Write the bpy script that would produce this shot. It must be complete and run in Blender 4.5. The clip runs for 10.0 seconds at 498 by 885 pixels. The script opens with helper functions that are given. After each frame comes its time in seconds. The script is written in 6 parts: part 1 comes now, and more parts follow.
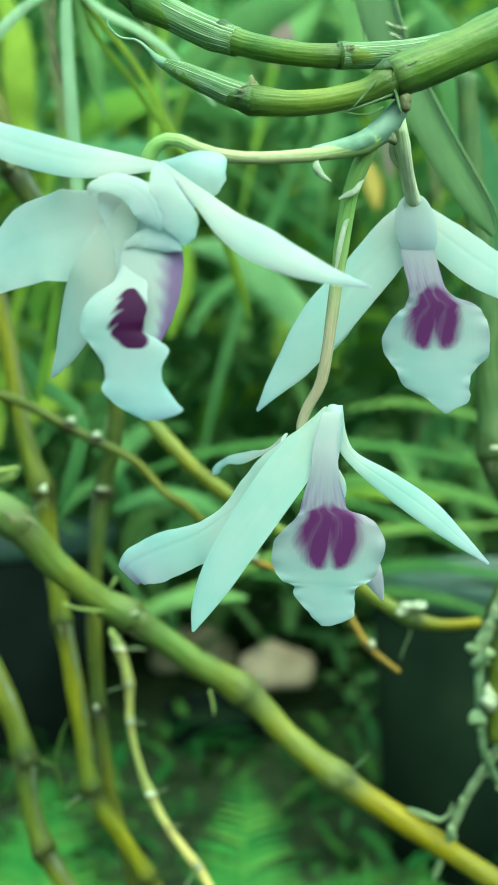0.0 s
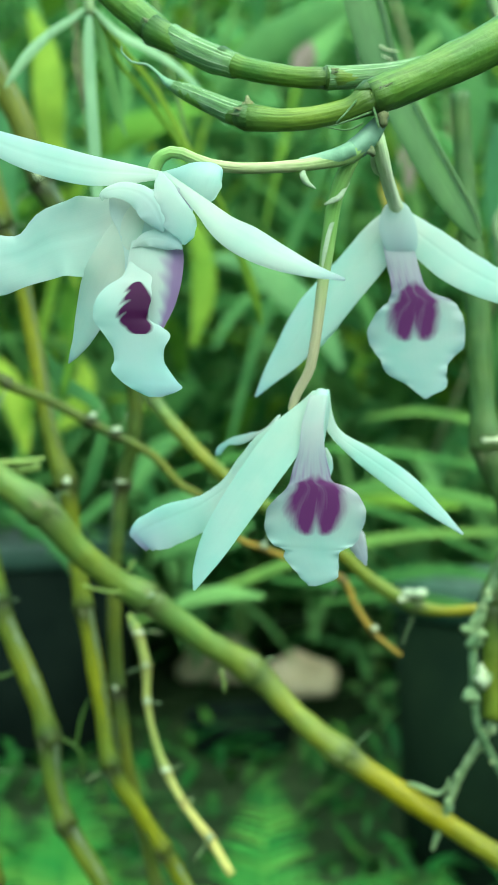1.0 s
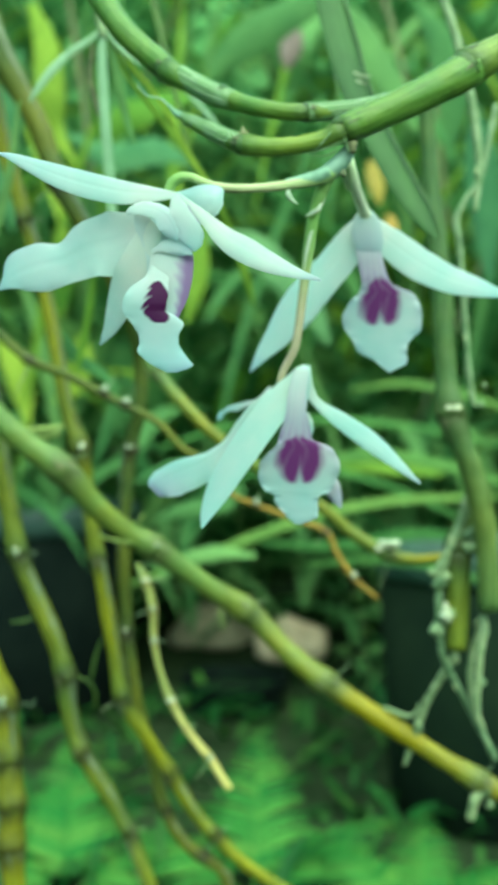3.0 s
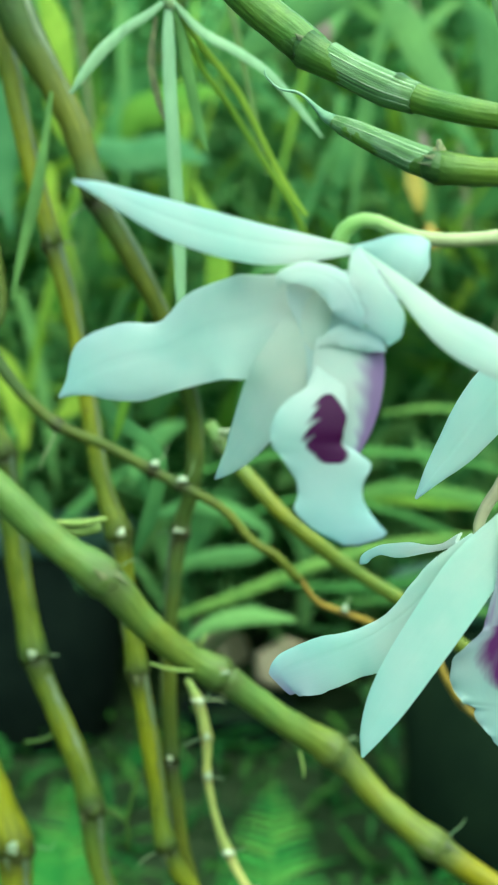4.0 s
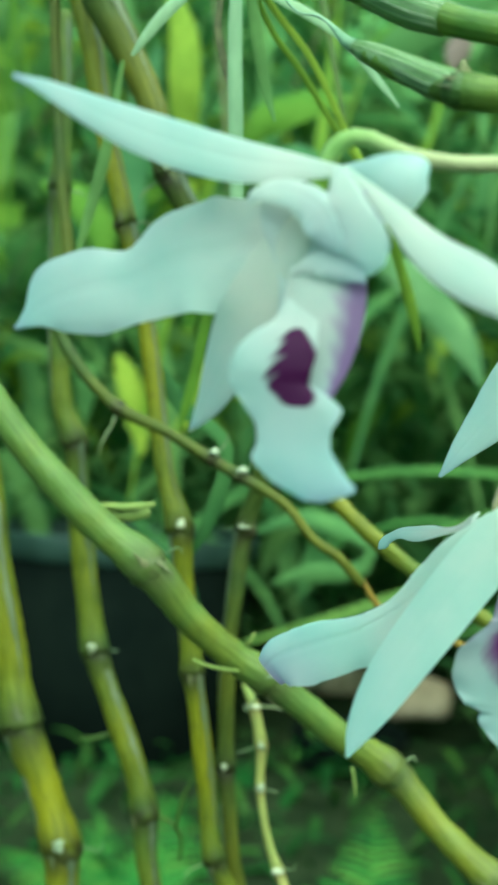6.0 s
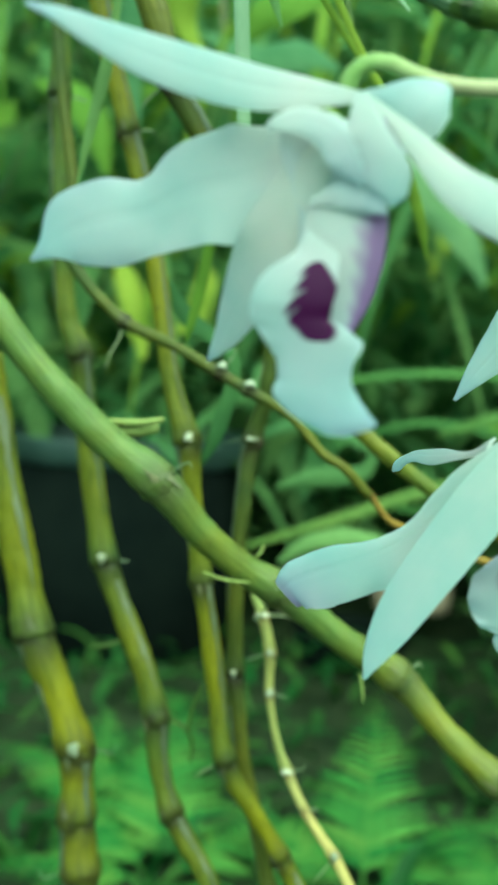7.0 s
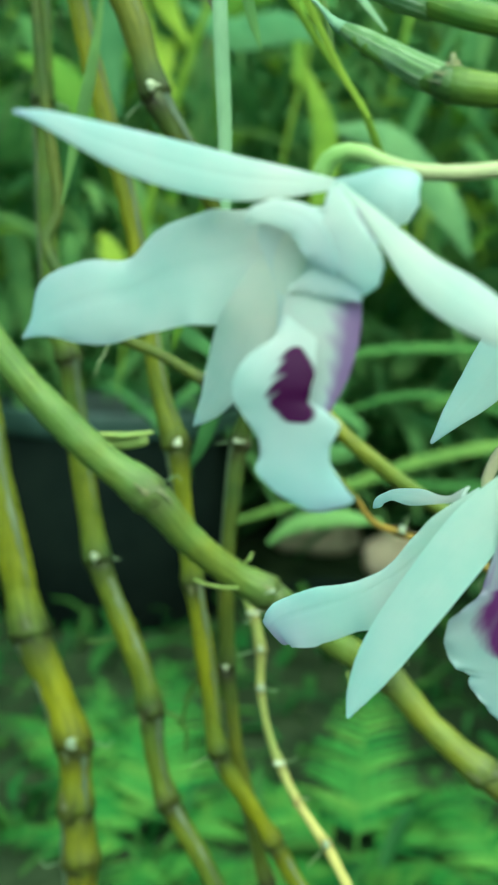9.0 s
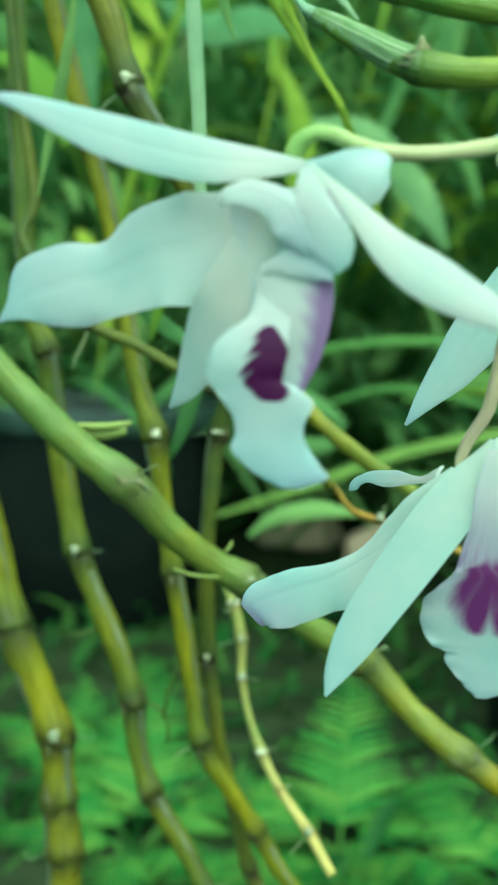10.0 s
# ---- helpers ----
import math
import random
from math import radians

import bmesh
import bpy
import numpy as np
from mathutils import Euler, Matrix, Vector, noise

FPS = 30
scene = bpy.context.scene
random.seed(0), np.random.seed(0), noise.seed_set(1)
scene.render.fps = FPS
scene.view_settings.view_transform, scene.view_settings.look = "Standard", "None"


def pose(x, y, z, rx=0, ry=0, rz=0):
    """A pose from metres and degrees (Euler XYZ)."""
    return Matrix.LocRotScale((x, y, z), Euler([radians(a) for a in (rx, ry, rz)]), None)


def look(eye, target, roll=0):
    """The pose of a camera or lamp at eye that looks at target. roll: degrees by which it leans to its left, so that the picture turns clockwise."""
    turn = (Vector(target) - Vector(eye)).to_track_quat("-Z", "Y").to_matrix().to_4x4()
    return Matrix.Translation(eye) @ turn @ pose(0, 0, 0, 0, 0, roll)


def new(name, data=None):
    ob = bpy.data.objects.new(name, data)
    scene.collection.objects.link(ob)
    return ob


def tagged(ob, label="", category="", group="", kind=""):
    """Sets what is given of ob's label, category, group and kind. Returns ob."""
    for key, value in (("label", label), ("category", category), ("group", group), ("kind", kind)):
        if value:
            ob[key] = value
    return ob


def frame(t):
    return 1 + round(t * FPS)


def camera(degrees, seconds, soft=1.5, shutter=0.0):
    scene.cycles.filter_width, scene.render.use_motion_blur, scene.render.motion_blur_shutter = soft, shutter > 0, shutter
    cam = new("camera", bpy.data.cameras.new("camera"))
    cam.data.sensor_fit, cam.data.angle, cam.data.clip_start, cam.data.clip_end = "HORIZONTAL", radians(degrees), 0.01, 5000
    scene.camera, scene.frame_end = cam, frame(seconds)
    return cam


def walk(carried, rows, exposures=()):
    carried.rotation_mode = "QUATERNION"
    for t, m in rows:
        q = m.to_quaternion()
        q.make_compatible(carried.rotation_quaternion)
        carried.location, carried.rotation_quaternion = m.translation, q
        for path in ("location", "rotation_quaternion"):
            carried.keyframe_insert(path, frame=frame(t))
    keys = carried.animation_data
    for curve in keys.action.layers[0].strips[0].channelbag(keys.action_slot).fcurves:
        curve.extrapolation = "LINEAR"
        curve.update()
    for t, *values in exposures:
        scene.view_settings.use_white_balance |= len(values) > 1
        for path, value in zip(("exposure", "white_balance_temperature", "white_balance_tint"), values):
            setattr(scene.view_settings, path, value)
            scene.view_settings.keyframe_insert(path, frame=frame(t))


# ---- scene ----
# ---- camera and its way ----
cam = camera(24.5, 10.0, soft=1.0)
cam.data.dof.use_dof = True
cam.data.dof.focus_distance = 0.214
cam.data.dof.aperture_fstop = 28
PATH = [
    (0, look((0.0016, 0.0000, 0.4516), (0.0017, 0.2500, 0.4521), -0.04)),
    (0.5, look((0.0053, -0.0169, 0.4502), (0.0018, 0.2331, 0.4534), 0.11)),
    (1, look((0.0084, -0.0251, 0.4441), (0.0022, 0.2248, 0.4480), 0.14)),
    (1.5, look((0.0085, -0.0617, 0.4443), (0.0010, 0.1882, 0.4470), 0.52)),
    (2, look((0.0094, -0.0832, 0.4419), (0.0019, 0.1667, 0.4419), 0.65)),
    (2.2, look((0.0095, -0.0881, 0.4394), (0.0028, 0.1618, 0.4392), 0.36)),
    (3.3, look((0.0060, -0.0684, 0.4451), (0.0025, 0.1816, 0.4423), -0.01)),
    (3.5, look((-0.0078, -0.0413, 0.4521), (-0.0097, 0.2086, 0.4490), 0.52)),
    (4, look((-0.0276, 0.0214, 0.4714), (-0.0278, 0.2713, 0.4682), 0.64)),
    (4.5, look((-0.0225, 0.0418, 0.4658), (-0.0313, 0.2916, 0.4661), 1.59)),
    (5, look((-0.0159, 0.0463, 0.4604), (-0.0375, 0.2953, 0.4685), 2.11)),
    (5.2, look((-0.0147, 0.0450, 0.4593), (-0.0410, 0.2933, 0.4706), 2.33)),
    (6.3, look((-0.0026, 0.0420, 0.4642), (-0.0342, 0.2900, 0.4609), 3.32)),
    (6.5, look((-0.0032, 0.0421, 0.4690), (-0.0340, 0.2901, 0.4627), 2.97)),
    (7, look((-0.0073, 0.0415, 0.4654), (-0.0371, 0.2888, 0.4450), 2.90)),
    (7.5, look((-0.0043, 0.0313, 0.4730), (-0.0321, 0.2783, 0.4465), 2.64)),
    (8, look((-0.0066, 0.0325, 0.4777), (-0.0340, 0.2793, 0.4487), 2.42)),
    (8.5, look((-0.0065, 0.0347, 0.4806), (-0.0332, 0.2815, 0.4510), 2.25)),
    (9, look((-0.0065, 0.0347, 0.4811), (-0.0335, 0.2815, 0.4516), 1.94)),
    (9.5, look((-0.0075, 0.0332, 0.4812), (-0.0340, 0.2800, 0.4518), 1.79)),
    (10, look((-0.0055, 0.0328, 0.4789), (-0.0283, 0.2800, 0.4490), 1.40)),
]
walk(cam, PATH, [(0, 1.90, 6100, -24), (4, 1.88, 6100, -24), (4.6, 1.74, 6100, -23), (7, 1.76, 6100, -23), (8.5, 1.80, 6100, -23), (10, 1.79, 6100, -23)])

# ---- sky and light ----
world = bpy.data.worlds.new("sky")
scene.world = world
world.use_nodes = True
wn = world.node_tree.nodes
sky = wn.new("ShaderNodeTexSky")
sky.sky_type = 'NISHITA'
sky.sun_disc = False
sky.sun_elevation = radians(56)
sky.sun_rotation = radians(153)
sky.air_density, sky.dust_density = 1.0, 2.5
wn["Background"].inputs["Strength"].default_value = 0.145
world.node_tree.links.new(sky.outputs[0], wn["Background"].inputs["Color"])
sun = new("sun", bpy.data.lights.new("sun", 'SUN'))
sun.data.energy, sun.data.angle, sun.data.color = 1.72, radians(110), (1.0, 0.95, 0.85)
sun.matrix_world = look((0.32, -0.64, 1.05), (0, 0, 0))

# ---- materials ----
def base_material(name):
    m = bpy.data.materials.new(name)
    m.use_nodes = True
    t = m.node_tree
    p = t.nodes["Principled BSDF"]
    return m, t, p


def add(t, kind, **inputs):
    n = t.nodes.new("ShaderNode" + kind)
    for key, value in inputs.items():
        n.inputs[key.replace("_", " ")].default_value = value
    return n


def wire(t, a, out, b, inp):
    t.links.new(a.outputs[out], b.inputs[inp])


def noise_at(t, coords, scale, detail=4.0, stretch=(1, 1, 1), which="Object"):
    c = add(t, "TexCoord") if coords is None else coords
    mp = add(t, "Mapping")
    mp.inputs["Scale"].default_value = stretch
    wire(t, c, which, mp, "Vector")
    n = add(t, "TexNoise", Scale=scale, Detail=detail)
    wire(t, mp, "Vector", n, "Vector")
    return n


def ramp(t, source, out, stops):
    r = t.nodes.new("ShaderNodeValToRGB")
    e = r.color_ramp.elements
    while len(e) < len(stops):
        e.new(0.5)
    for k, (at, col) in enumerate(stops):
        e[k].position, e[k].color = at, (*col, 1)
    wire(t, source, out, r, "Fac")
    return r


def blend(t, mode="MIX"):
    n = t.nodes.new("ShaderNodeMix")
    n.data_type, n.blend_type = 'RGBA', mode
    return n


def put_bump(t, p, source, out, strength, distance):
    b = add(t, "Bump", Strength=strength, Distance=distance)
    wire(t, source, out, b, "Height")
    wire(t, b, "Normal", p, "Normal")


def thin(t, p, colour_node, colour_out, amount):
    """Lets part of the light through a thin sheet."""
    tr = t.nodes.new("ShaderNodeBsdfTranslucent")
    mix = t.nodes.new("ShaderNodeMixShader")
    mix.inputs[0].default_value = amount
    wire(t, colour_node, colour_out, tr, "Color")
    wire(t, p, "BSDF", mix, 1)
    wire(t, tr, "BSDF", mix, 2)
    wire(t, mix, 0, t.nodes["Material Output"], "Surface")


def petal_material(name, tint, blotch, cool_tip=0.90):
    """White petal with fine lengthwise veins; blotch is the colour of the mark."""
    m, t, p = base_material(name)
    c = add(t, "TexCoord")
    vein = noise_at(t, c, 9.0, 3.0, (0.35, 5.0, 1), "UV")
    cloud = noise_at(t, c, 75.0, 5.0)
    col = ramp(t, vein, "Fac", [(0.3, tuple(0.89 * v for v in tint)), (0.62, tint)])
    # creamy at the base, cooler towards the tip
    sep = add(t, "SeparateXYZ")
    wire(t, c, "UV", sep, "Vector")
    cool = ramp(t, sep, "X", [(0.15, tint), (1.0, (tint[0] * cool_tip, tint[1], tint[2] * 1.06))])
    tone = blend(t)
    tone.inputs["Factor"].default_value = 0.75
    wire(t, col, "Color", tone, "A")
    wire(t, cool, "Color", tone, "B")
    soft = ramp(t, cloud, "Fac", [(0.30, (0.79, 0.93, 0.90)), (0.5, (0.95, 0.98, 0.96)), (0.70, (1.07, 1.0, 0.99))])
    mul = blend(t, "MULTIPLY")
    mul.inputs["Factor"].default_value = 0.9
    wire(t, tone, "Result", mul, "A")
    wire(t, soft, "Color", mul, "B")
    # violet flush and the mark of the lip
    flush = t.nodes.new("ShaderNodeAttribute")
    flush.attribute_name = "flush"
    f = blend(t)
    f.inputs["B"].default_value = (0.34, 0.19, 0.44, 1)
    wire(t, flush, "Fac", f, "Factor")
    wire(t, mul, "Result", f, "A")
    mark = t.nodes.new("ShaderNodeAttribute")
    mark.attribute_name = "mark"
    streak = noise_at(t, c, 9.0, 4.0, (1.0, 3.2, 1), "UV")
    s = add(t, "Math")
    s.operation = 'SUBTRACT'
    s.inputs[1].default_value = 0.5
    wire(t, streak, "Fac", s, 0)
    k = add(t, "Math")
    k.operation = 'MULTIPLY_ADD'
    k.inputs[1].default_value = 0.22
    wire(t, s, "Value", k, 0)
    wire(t, mark, "Fac", k, 2)
    edge = ramp(t, k, "Value", [(0.22, (0, 0, 0)), (0.86, (1, 1, 1))])
    g = blend(t)
    g.inputs["B"].default_value = (*blotch, 1)
    wire(t, edge, "Color", g, "Factor")
    wire(t, f, "Result", g, "A")
    wire(t, g, "Result", p, "Base Color")
    p.inputs["Roughness"].default_value = 0.48
    p.inputs["Specular IOR Level"].default_value = 0.3
    put_bump(t, p, vein, "Fac", 0.12, 0.0003)
    thin(t, p, g, "Result", 0.76)
    return m


def cane_material(name, green, ripe, dark, gloss=0.42, grain=0.8):
    """Skin of a cane: green to ripe yellow along its length, streaked and scuffed."""
    m, t, p = base_material(name)
    c = add(t, "TexCoord")
    a = t.nodes.new("ShaderNodeAttribute")
    a.attribute_name = "ripe"
    streak = noise_at(t, c, 11.0, 4.0, (1.0, 0.07, 1), "UV")
    patch = noise_at(t, c, 120.0, 5.0)
    fine = noise_at(t, c, 420.0, 5.0)
    j = add(t, "Math")
    j.operation = 'MULTIPLY_ADD'
    j.inputs[1].default_value = 0.6
    off = add(t, "Math")
    off.operation = 'SUBTRACT'
    off.inputs[1].default_value = 0.5
    wire(t, patch, "Fac", off, 0)
    wire(t, off, "Value", j, 0)
    wire(t, a, "Fac", j, 2)
    r = ramp(t, j, "Value", [(0.0, green), (1.0, ripe)])
    d = ramp(t, streak, "Fac", [(0.28, (0.45, 0.52, 0.38)), (0.5, (0.95, 0.98, 0.9)), (0.72, (1.25, 1.25, 1.3))])
    mul = blend(t, "MULTIPLY")
    mul.inputs["Factor"].default_value = grain
    wire(t, r, "Color", mul, "A")
    wire(t, d, "Color", mul, "B")
    spot = ramp(t, fine, "Fac", [(0.58, (0, 0, 0)), (0.72, (1, 1, 1))])
    o = blend(t)
    o.inputs["B"].default_value = (*dark, 1)
    sc = add(t, "Math")
    sc.operation = 'MULTIPLY'
    sc.inputs[1].default_value = 0.5 * grain
    wire(t, spot, "Color", sc, 0)
    # dark smudges at the joints
    scar = t.nodes.new("ShaderNodeAttribute")
    scar.attribute_name = "scar"
    smear = noise_at(t, c, 260.0, 4.0)
    sm = ramp(t, smear, "Fac", [(0.34, (0.5, 0.5, 0.5)), (0.56, (1, 1, 1))])
    sx = add(t, "Math")
    sx.operation = 'MULTIPLY'
    wire(t, scar, "Fac", sx, 0)
    wire(t, sm, "Color", sx, 1)
    mx = add(t, "Math")
    mx.operation = 'MAXIMUM'
    wire(t, sc, "Value", mx, 0)
    wire(t, sx, "Value", mx, 1)
    cl = add(t, "Math")
    cl.operation = 'MULTIPLY'
    cl.inputs[1].default_value = 0.85
    cl.use_clamp = True
    wire(t, mx, "Value", cl, 0)
    wire(t, cl, "Value", o, "Factor")
    wire(t, mul, "Result", o, "A")
    wire(t, o, "Result", p, "Base Color")
    p.inputs["Roughness"].default_value = gloss
    p.inputs["Specular IOR Level"].default_value = 0.22
    mixb = add(t, "Math")
    mixb.operation = 'ADD'
    wire(t, fine, "Fac", mixb, 0)
    wire(t, streak, "Fac", mixb, 1)
    put_bump(t, p, mixb, "Value", 0.4, 0.0008)
    return m


def plain_material(name, dark, light, scale, rough=0.6, bump=0.3, depth=0.001, stretch=(1, 1, 1), through_light=0.0, which="Object", shine=0.4):
    """Two-tone natural surface with fine relief."""
    m, t, p = base_material(name)
    c = add(t, "TexCoord")
    big = noise_at(t, c, scale, 4.0, stretch, which)
    small = noise_at(t, c, scale * 7, 3.0, stretch, which)
    info = add(t, "ObjectInfo")
    isl = add(t, "NewGeometry")
    col = ramp(t, big, "Fac", [(0.28, dark), (0.72, light)])
    sh = ramp(t, small, "Fac", [(0.2, (0.75, 0.75, 0.75)), (0.7, (1.05, 1.05, 1.05))])
    mul = blend(t, "MULTIPLY")
    mul.inputs["Factor"].default_value = 0.7
    wire(t, col, "Color", mul, "A")
    wire(t, sh, "Color", mul, "B")
    both = add(t, "Math")
    both.operation = 'ADD'
    wire(t, info, "Random", both, 0)
    wire(t, isl, "Random Per Island", both, 1)
    fr = add(t, "Math")
    fr.operation = 'FRACT'
    wire(t, both, "Value", fr, 0)
    hs = t.nodes.new("ShaderNodeHueSaturation")
    vr = add(t, "MapRange")
    vr.inputs["To Min"].default_value, vr.inputs["To Max"].default_value = 0.7, 1.2
    wire(t, fr, "Value", vr, "Value")
    hr = add(t, "MapRange")
    hr.inputs["To Min"].default_value, hr.inputs["To Max"].default_value = 0.525, 0.475
    wire(t, fr, "Value", hr, "Value")
    wire(t, vr, "Result", hs, "Value")
    wire(t, hr, "Result", hs, "Hue")
    wire(t, mul, "Result", hs, "Color")
    wire(t, hs, "Color", p, "Base Color")
    p.inputs["Roughness"].default_value = rough
    p.inputs["Specular IOR Level"].default_value = shine
    put_bump(t, p, small, "Fac", bump, depth)
    if through_light:
        thin(t, p, hs, "Color", through_light)
    return m


def sheath_material():
    """Thin green sleeve with pale lengthwise fibres and dry blotches."""
    m, t, p = base_material("papery_sheath")
    c = add(t, "TexCoord")
    line = noise_at(t, c, 7.0, 2.0, (4.6, 0.06, 1), "UV")
    dry = noise_at(t, c, 190.0, 4.0)
    col = ramp(t, line, "Fac", [(0.34, (0.035, 0.085, 0.02)), (0.52, (0.085, 0.18, 0.04)), (0.605, (0.14, 0.25, 0.08)), (0.64, (0.46, 0.55, 0.36))])
    wear = ramp(t, dry, "Fac", [(0.5, (0, 0, 0)), (0.68, (1, 1, 1))])
    mix = blend(t)
    mix.inputs["B"].default_value = (0.34, 0.42, 0.30, 1)
    half = add(t, "Math")
    half.operation = 'MULTIPLY'
    half.inputs[1].default_value = 0.14
    wire(t, wear, "Color", half, 0)
    wire(t, half, "Value", mix, "Factor")
    wire(t, col, "Color", mix, "A")
    wire(t, mix, "Result", p, "Base Color")
    p.inputs["Roughness"].default_value = 0.5
    put_bump(t, p, line, "Fac", 0.6, 0.0010)
    return m


WHITE = petal_material("petal_white", (0.72, 0.78, 0.73), (0.22, 0.02, 0.20), 0.80)
CREAM = petal_material("petal_cream_white", (0.735, 0.775, 0.705), (0.22, 0.02, 0.20), 0.93)
COOL = petal_material("petal_cool_white", (0.745, 0.835, 0.77), (0.22, 0.02, 0.20), 0.82)
LIP = petal_material("lip_white", (0.705, 0.76, 0.715), (0.22, 0.055, 0.235), 0.85)
DEEP_LIP = petal_material("lip_deep_mark", (0.65, 0.75, 0.715), (0.085, 0.006, 0.085), 0.82)
CANE = cane_material("cane_green", (0.092, 0.155, 0.034), (0.195, 0.170, 0.006), (0.06, 0.075, 0.025), 0.42, 0.6)
MID = cane_material("cane_mid_green", (0.052, 0.105, 0.030), (0.14, 0.17, 0.03), (0.07, 0.09, 0.03), 0.5)
OLIVE = cane_material("cane_olive", (0.054, 0.100, 0.016), (0.172, 0.176, 0.006), (0.022, 0.022, 0.009), 0.55)
DARK = cane_material("cane_dark", (0.040, 0.070, 0.012), (0.125, 0.125, 0.008), (0.03, 0.025, 0.012), 0.6)
TAN = cane_material("cane_tan", (0.20, 0.27, 0.07), (0.38, 0.34, 0.10), (0.20, 0.15, 0.05), 0.6)
BROWN = cane_material("twig_brown", (0.10, 0.10, 0.035), (0.26, 0.17, 0.025), (0.08, 0.05, 0.02), 0.7)
STALK = cane_material("flower_stalk", (0.19, 0.33, 0.085), (0.35, 0.31, 0.20), (0.17, 0.15, 0.09), 0.5, 0.3)
PALE_STALK = cane_material("pale_flower_stalk", (0.50, 0.64, 0.32), (0.70, 0.72, 0.52), (0.42, 0.42, 0.28), 0.5, 0.3)
FRESH = cane_material("cane_fresh_green", (0.074, 0.148, 0.025), (0.23, 0.255, 0.028), (0.025, 0.05, 0.014), 0.38, 0.75)
PAPER = sheath_material()
DRY = plain_material("dry_sheath", (0.055, 0.07, 0.028), (0.13, 0.15, 0.06), 300.0, 0.8, 0.4, 0.0006)
FILM = plain_material("dry_film", (0.09, 0.13, 0.06), (0.19, 0.24, 0.13), 240.0, 0.6, 0.4, 0.0004, (1, 1, 0.2), 0.3)
BUD = plain_material("pale_bud", (0.24, 0.30, 0.16), (0.50, 0.55, 0.36), 260.0, 0.6, 0.4, 0.0006)
ROOT = plain_material("aerial_root", (0.10, 0.17, 0.06), (0.25, 0.33, 0.16), 220.0, 0.75, 0.4, 0.0006)
BLUELEAF = plain_material("grey_green_leaf", (0.15, 0.29, 0.12), (0.32, 0.47, 0.24), 60.0, 0.5, 0.2, 0.0005, (1, 1, 0.3), 0.25)
HUSK = plain_material("grey_green_husk", (0.09, 0.19, 0.11), (0.26, 0.40, 0.27), 90.0, 0.6, 0.35, 0.0006, (1, 1, 1), 0.1)
LEAF = plain_material("leaf_green", (0.080, 0.195, 0.058), (0.155, 0.32, 0.092), 24.0, 0.75, 0.2, 0.001, (1, 1, 1), 0.45, shine=0.15)
LIME = plain_material("leaf_lime", (0.14, 0.28, 0.03), (0.25, 0.40, 0.05), 24.0, 0.75, 0.2, 0.001, (1, 1, 1), 0.45, shine=0.15)
BRACT = plain_material("papery_bract", (0.36, 0.46, 0.27), (0.56, 0.63, 0.45), 200.0, 0.6, 0.3, 0.0004, (1, 1, 1), 0.4)
DEEP_STRAP = plain_material("deep_strap_leaf", (0.050, 0.105, 0.028), (0.085, 0.16, 0.04), 60.0, 0.6, 0.15, 0.0005, (1, 1, 0.3), 0.15, shine=0.2)
STRAP = plain_material("strap_leaf", (0.055, 0.14, 0.025), (0.10, 0.21, 0.04), 60.0, 0.7, 0.15, 0.0005, (1, 1, 1), 0.2, shine=0.15)

# ---- builders ----
def curve_rows(rows, n):
    """Rows of numbers, n of them, gliding through the given rows."""
    a = np.array(rows, float)
    a = np.vstack([2 * a[0] - a[1], a, 2 * a[-1] - a[-2]])
    out = []
    for s in np.linspace(0, len(rows) - 1 - 1e-9, n):
        k, f = int(s), s - int(s)
        p0, p1, p2, p3 = a[k:k + 4]
        out.append(0.5 * (2 * p1 + (p2 - p0) * f + (2 * p0 - 5 * p1 + 4 * p2 - p3) * f * f + (3 * p1 - p0 - 3 * p2 + p3) * f ** 3))
    return np.array(out)


def unit(v):
    return v / np.maximum(np.linalg.norm(v, axis=-1, keepdims=True), 1e-12)


def mesh_object(name, verts, faces, material, parent=None, label="", uv=None, marks=None, smooth=True, crease=0):
    """Links one mesh under its thing."""
    me = bpy.data.meshes.new(name)
    me.from_pydata([tuple(v) for v in np.asarray(verts).tolist()], [], faces)
    if smooth:
        me.polygons.foreach_set("use_smooth", [True] * len(me.polygons))
    if uv is not None:
        layer = me.uv_layers.new(name="UVMap")
        ids = np.empty(len(me.loops), int)
        me.loops.foreach_get("vertex_index", ids)
        layer.data.foreach_set("uv", np.asarray(uv, np.float32)[ids].ravel())
    for key, values in (marks or {}).items():
        at = me.attributes.new(key, 'FLOAT', 'POINT')
        at.data.foreach_set("value", np.asarray(values, np.float32))
    me.materials.append(material)
    me.update()
    if crease:
        me.set_sharp_from_angle(angle=radians(crease))
    ob = new(name, me)
    if parent is not None:
        ob.parent = parent
    if label:
        ob["label"] = label
    return ob


def part(name, bm, material, parent, label=""):
    """Links a bmesh as one mesh object under a thing."""
    me = bpy.data.meshes.new(name)
    bm.to_mesh(me)
    bm.free()
    me.polygons.foreach_set("use_smooth", [True] * len(me.polygons))
    me.materials.append(material)
    ob = new(name, me)
    ob.parent = parent
    if label:
        ob["label"] = label
    return ob


def thing(name, label, category, group="", kind=""):
    return tagged(new(name), label, category, group, kind)


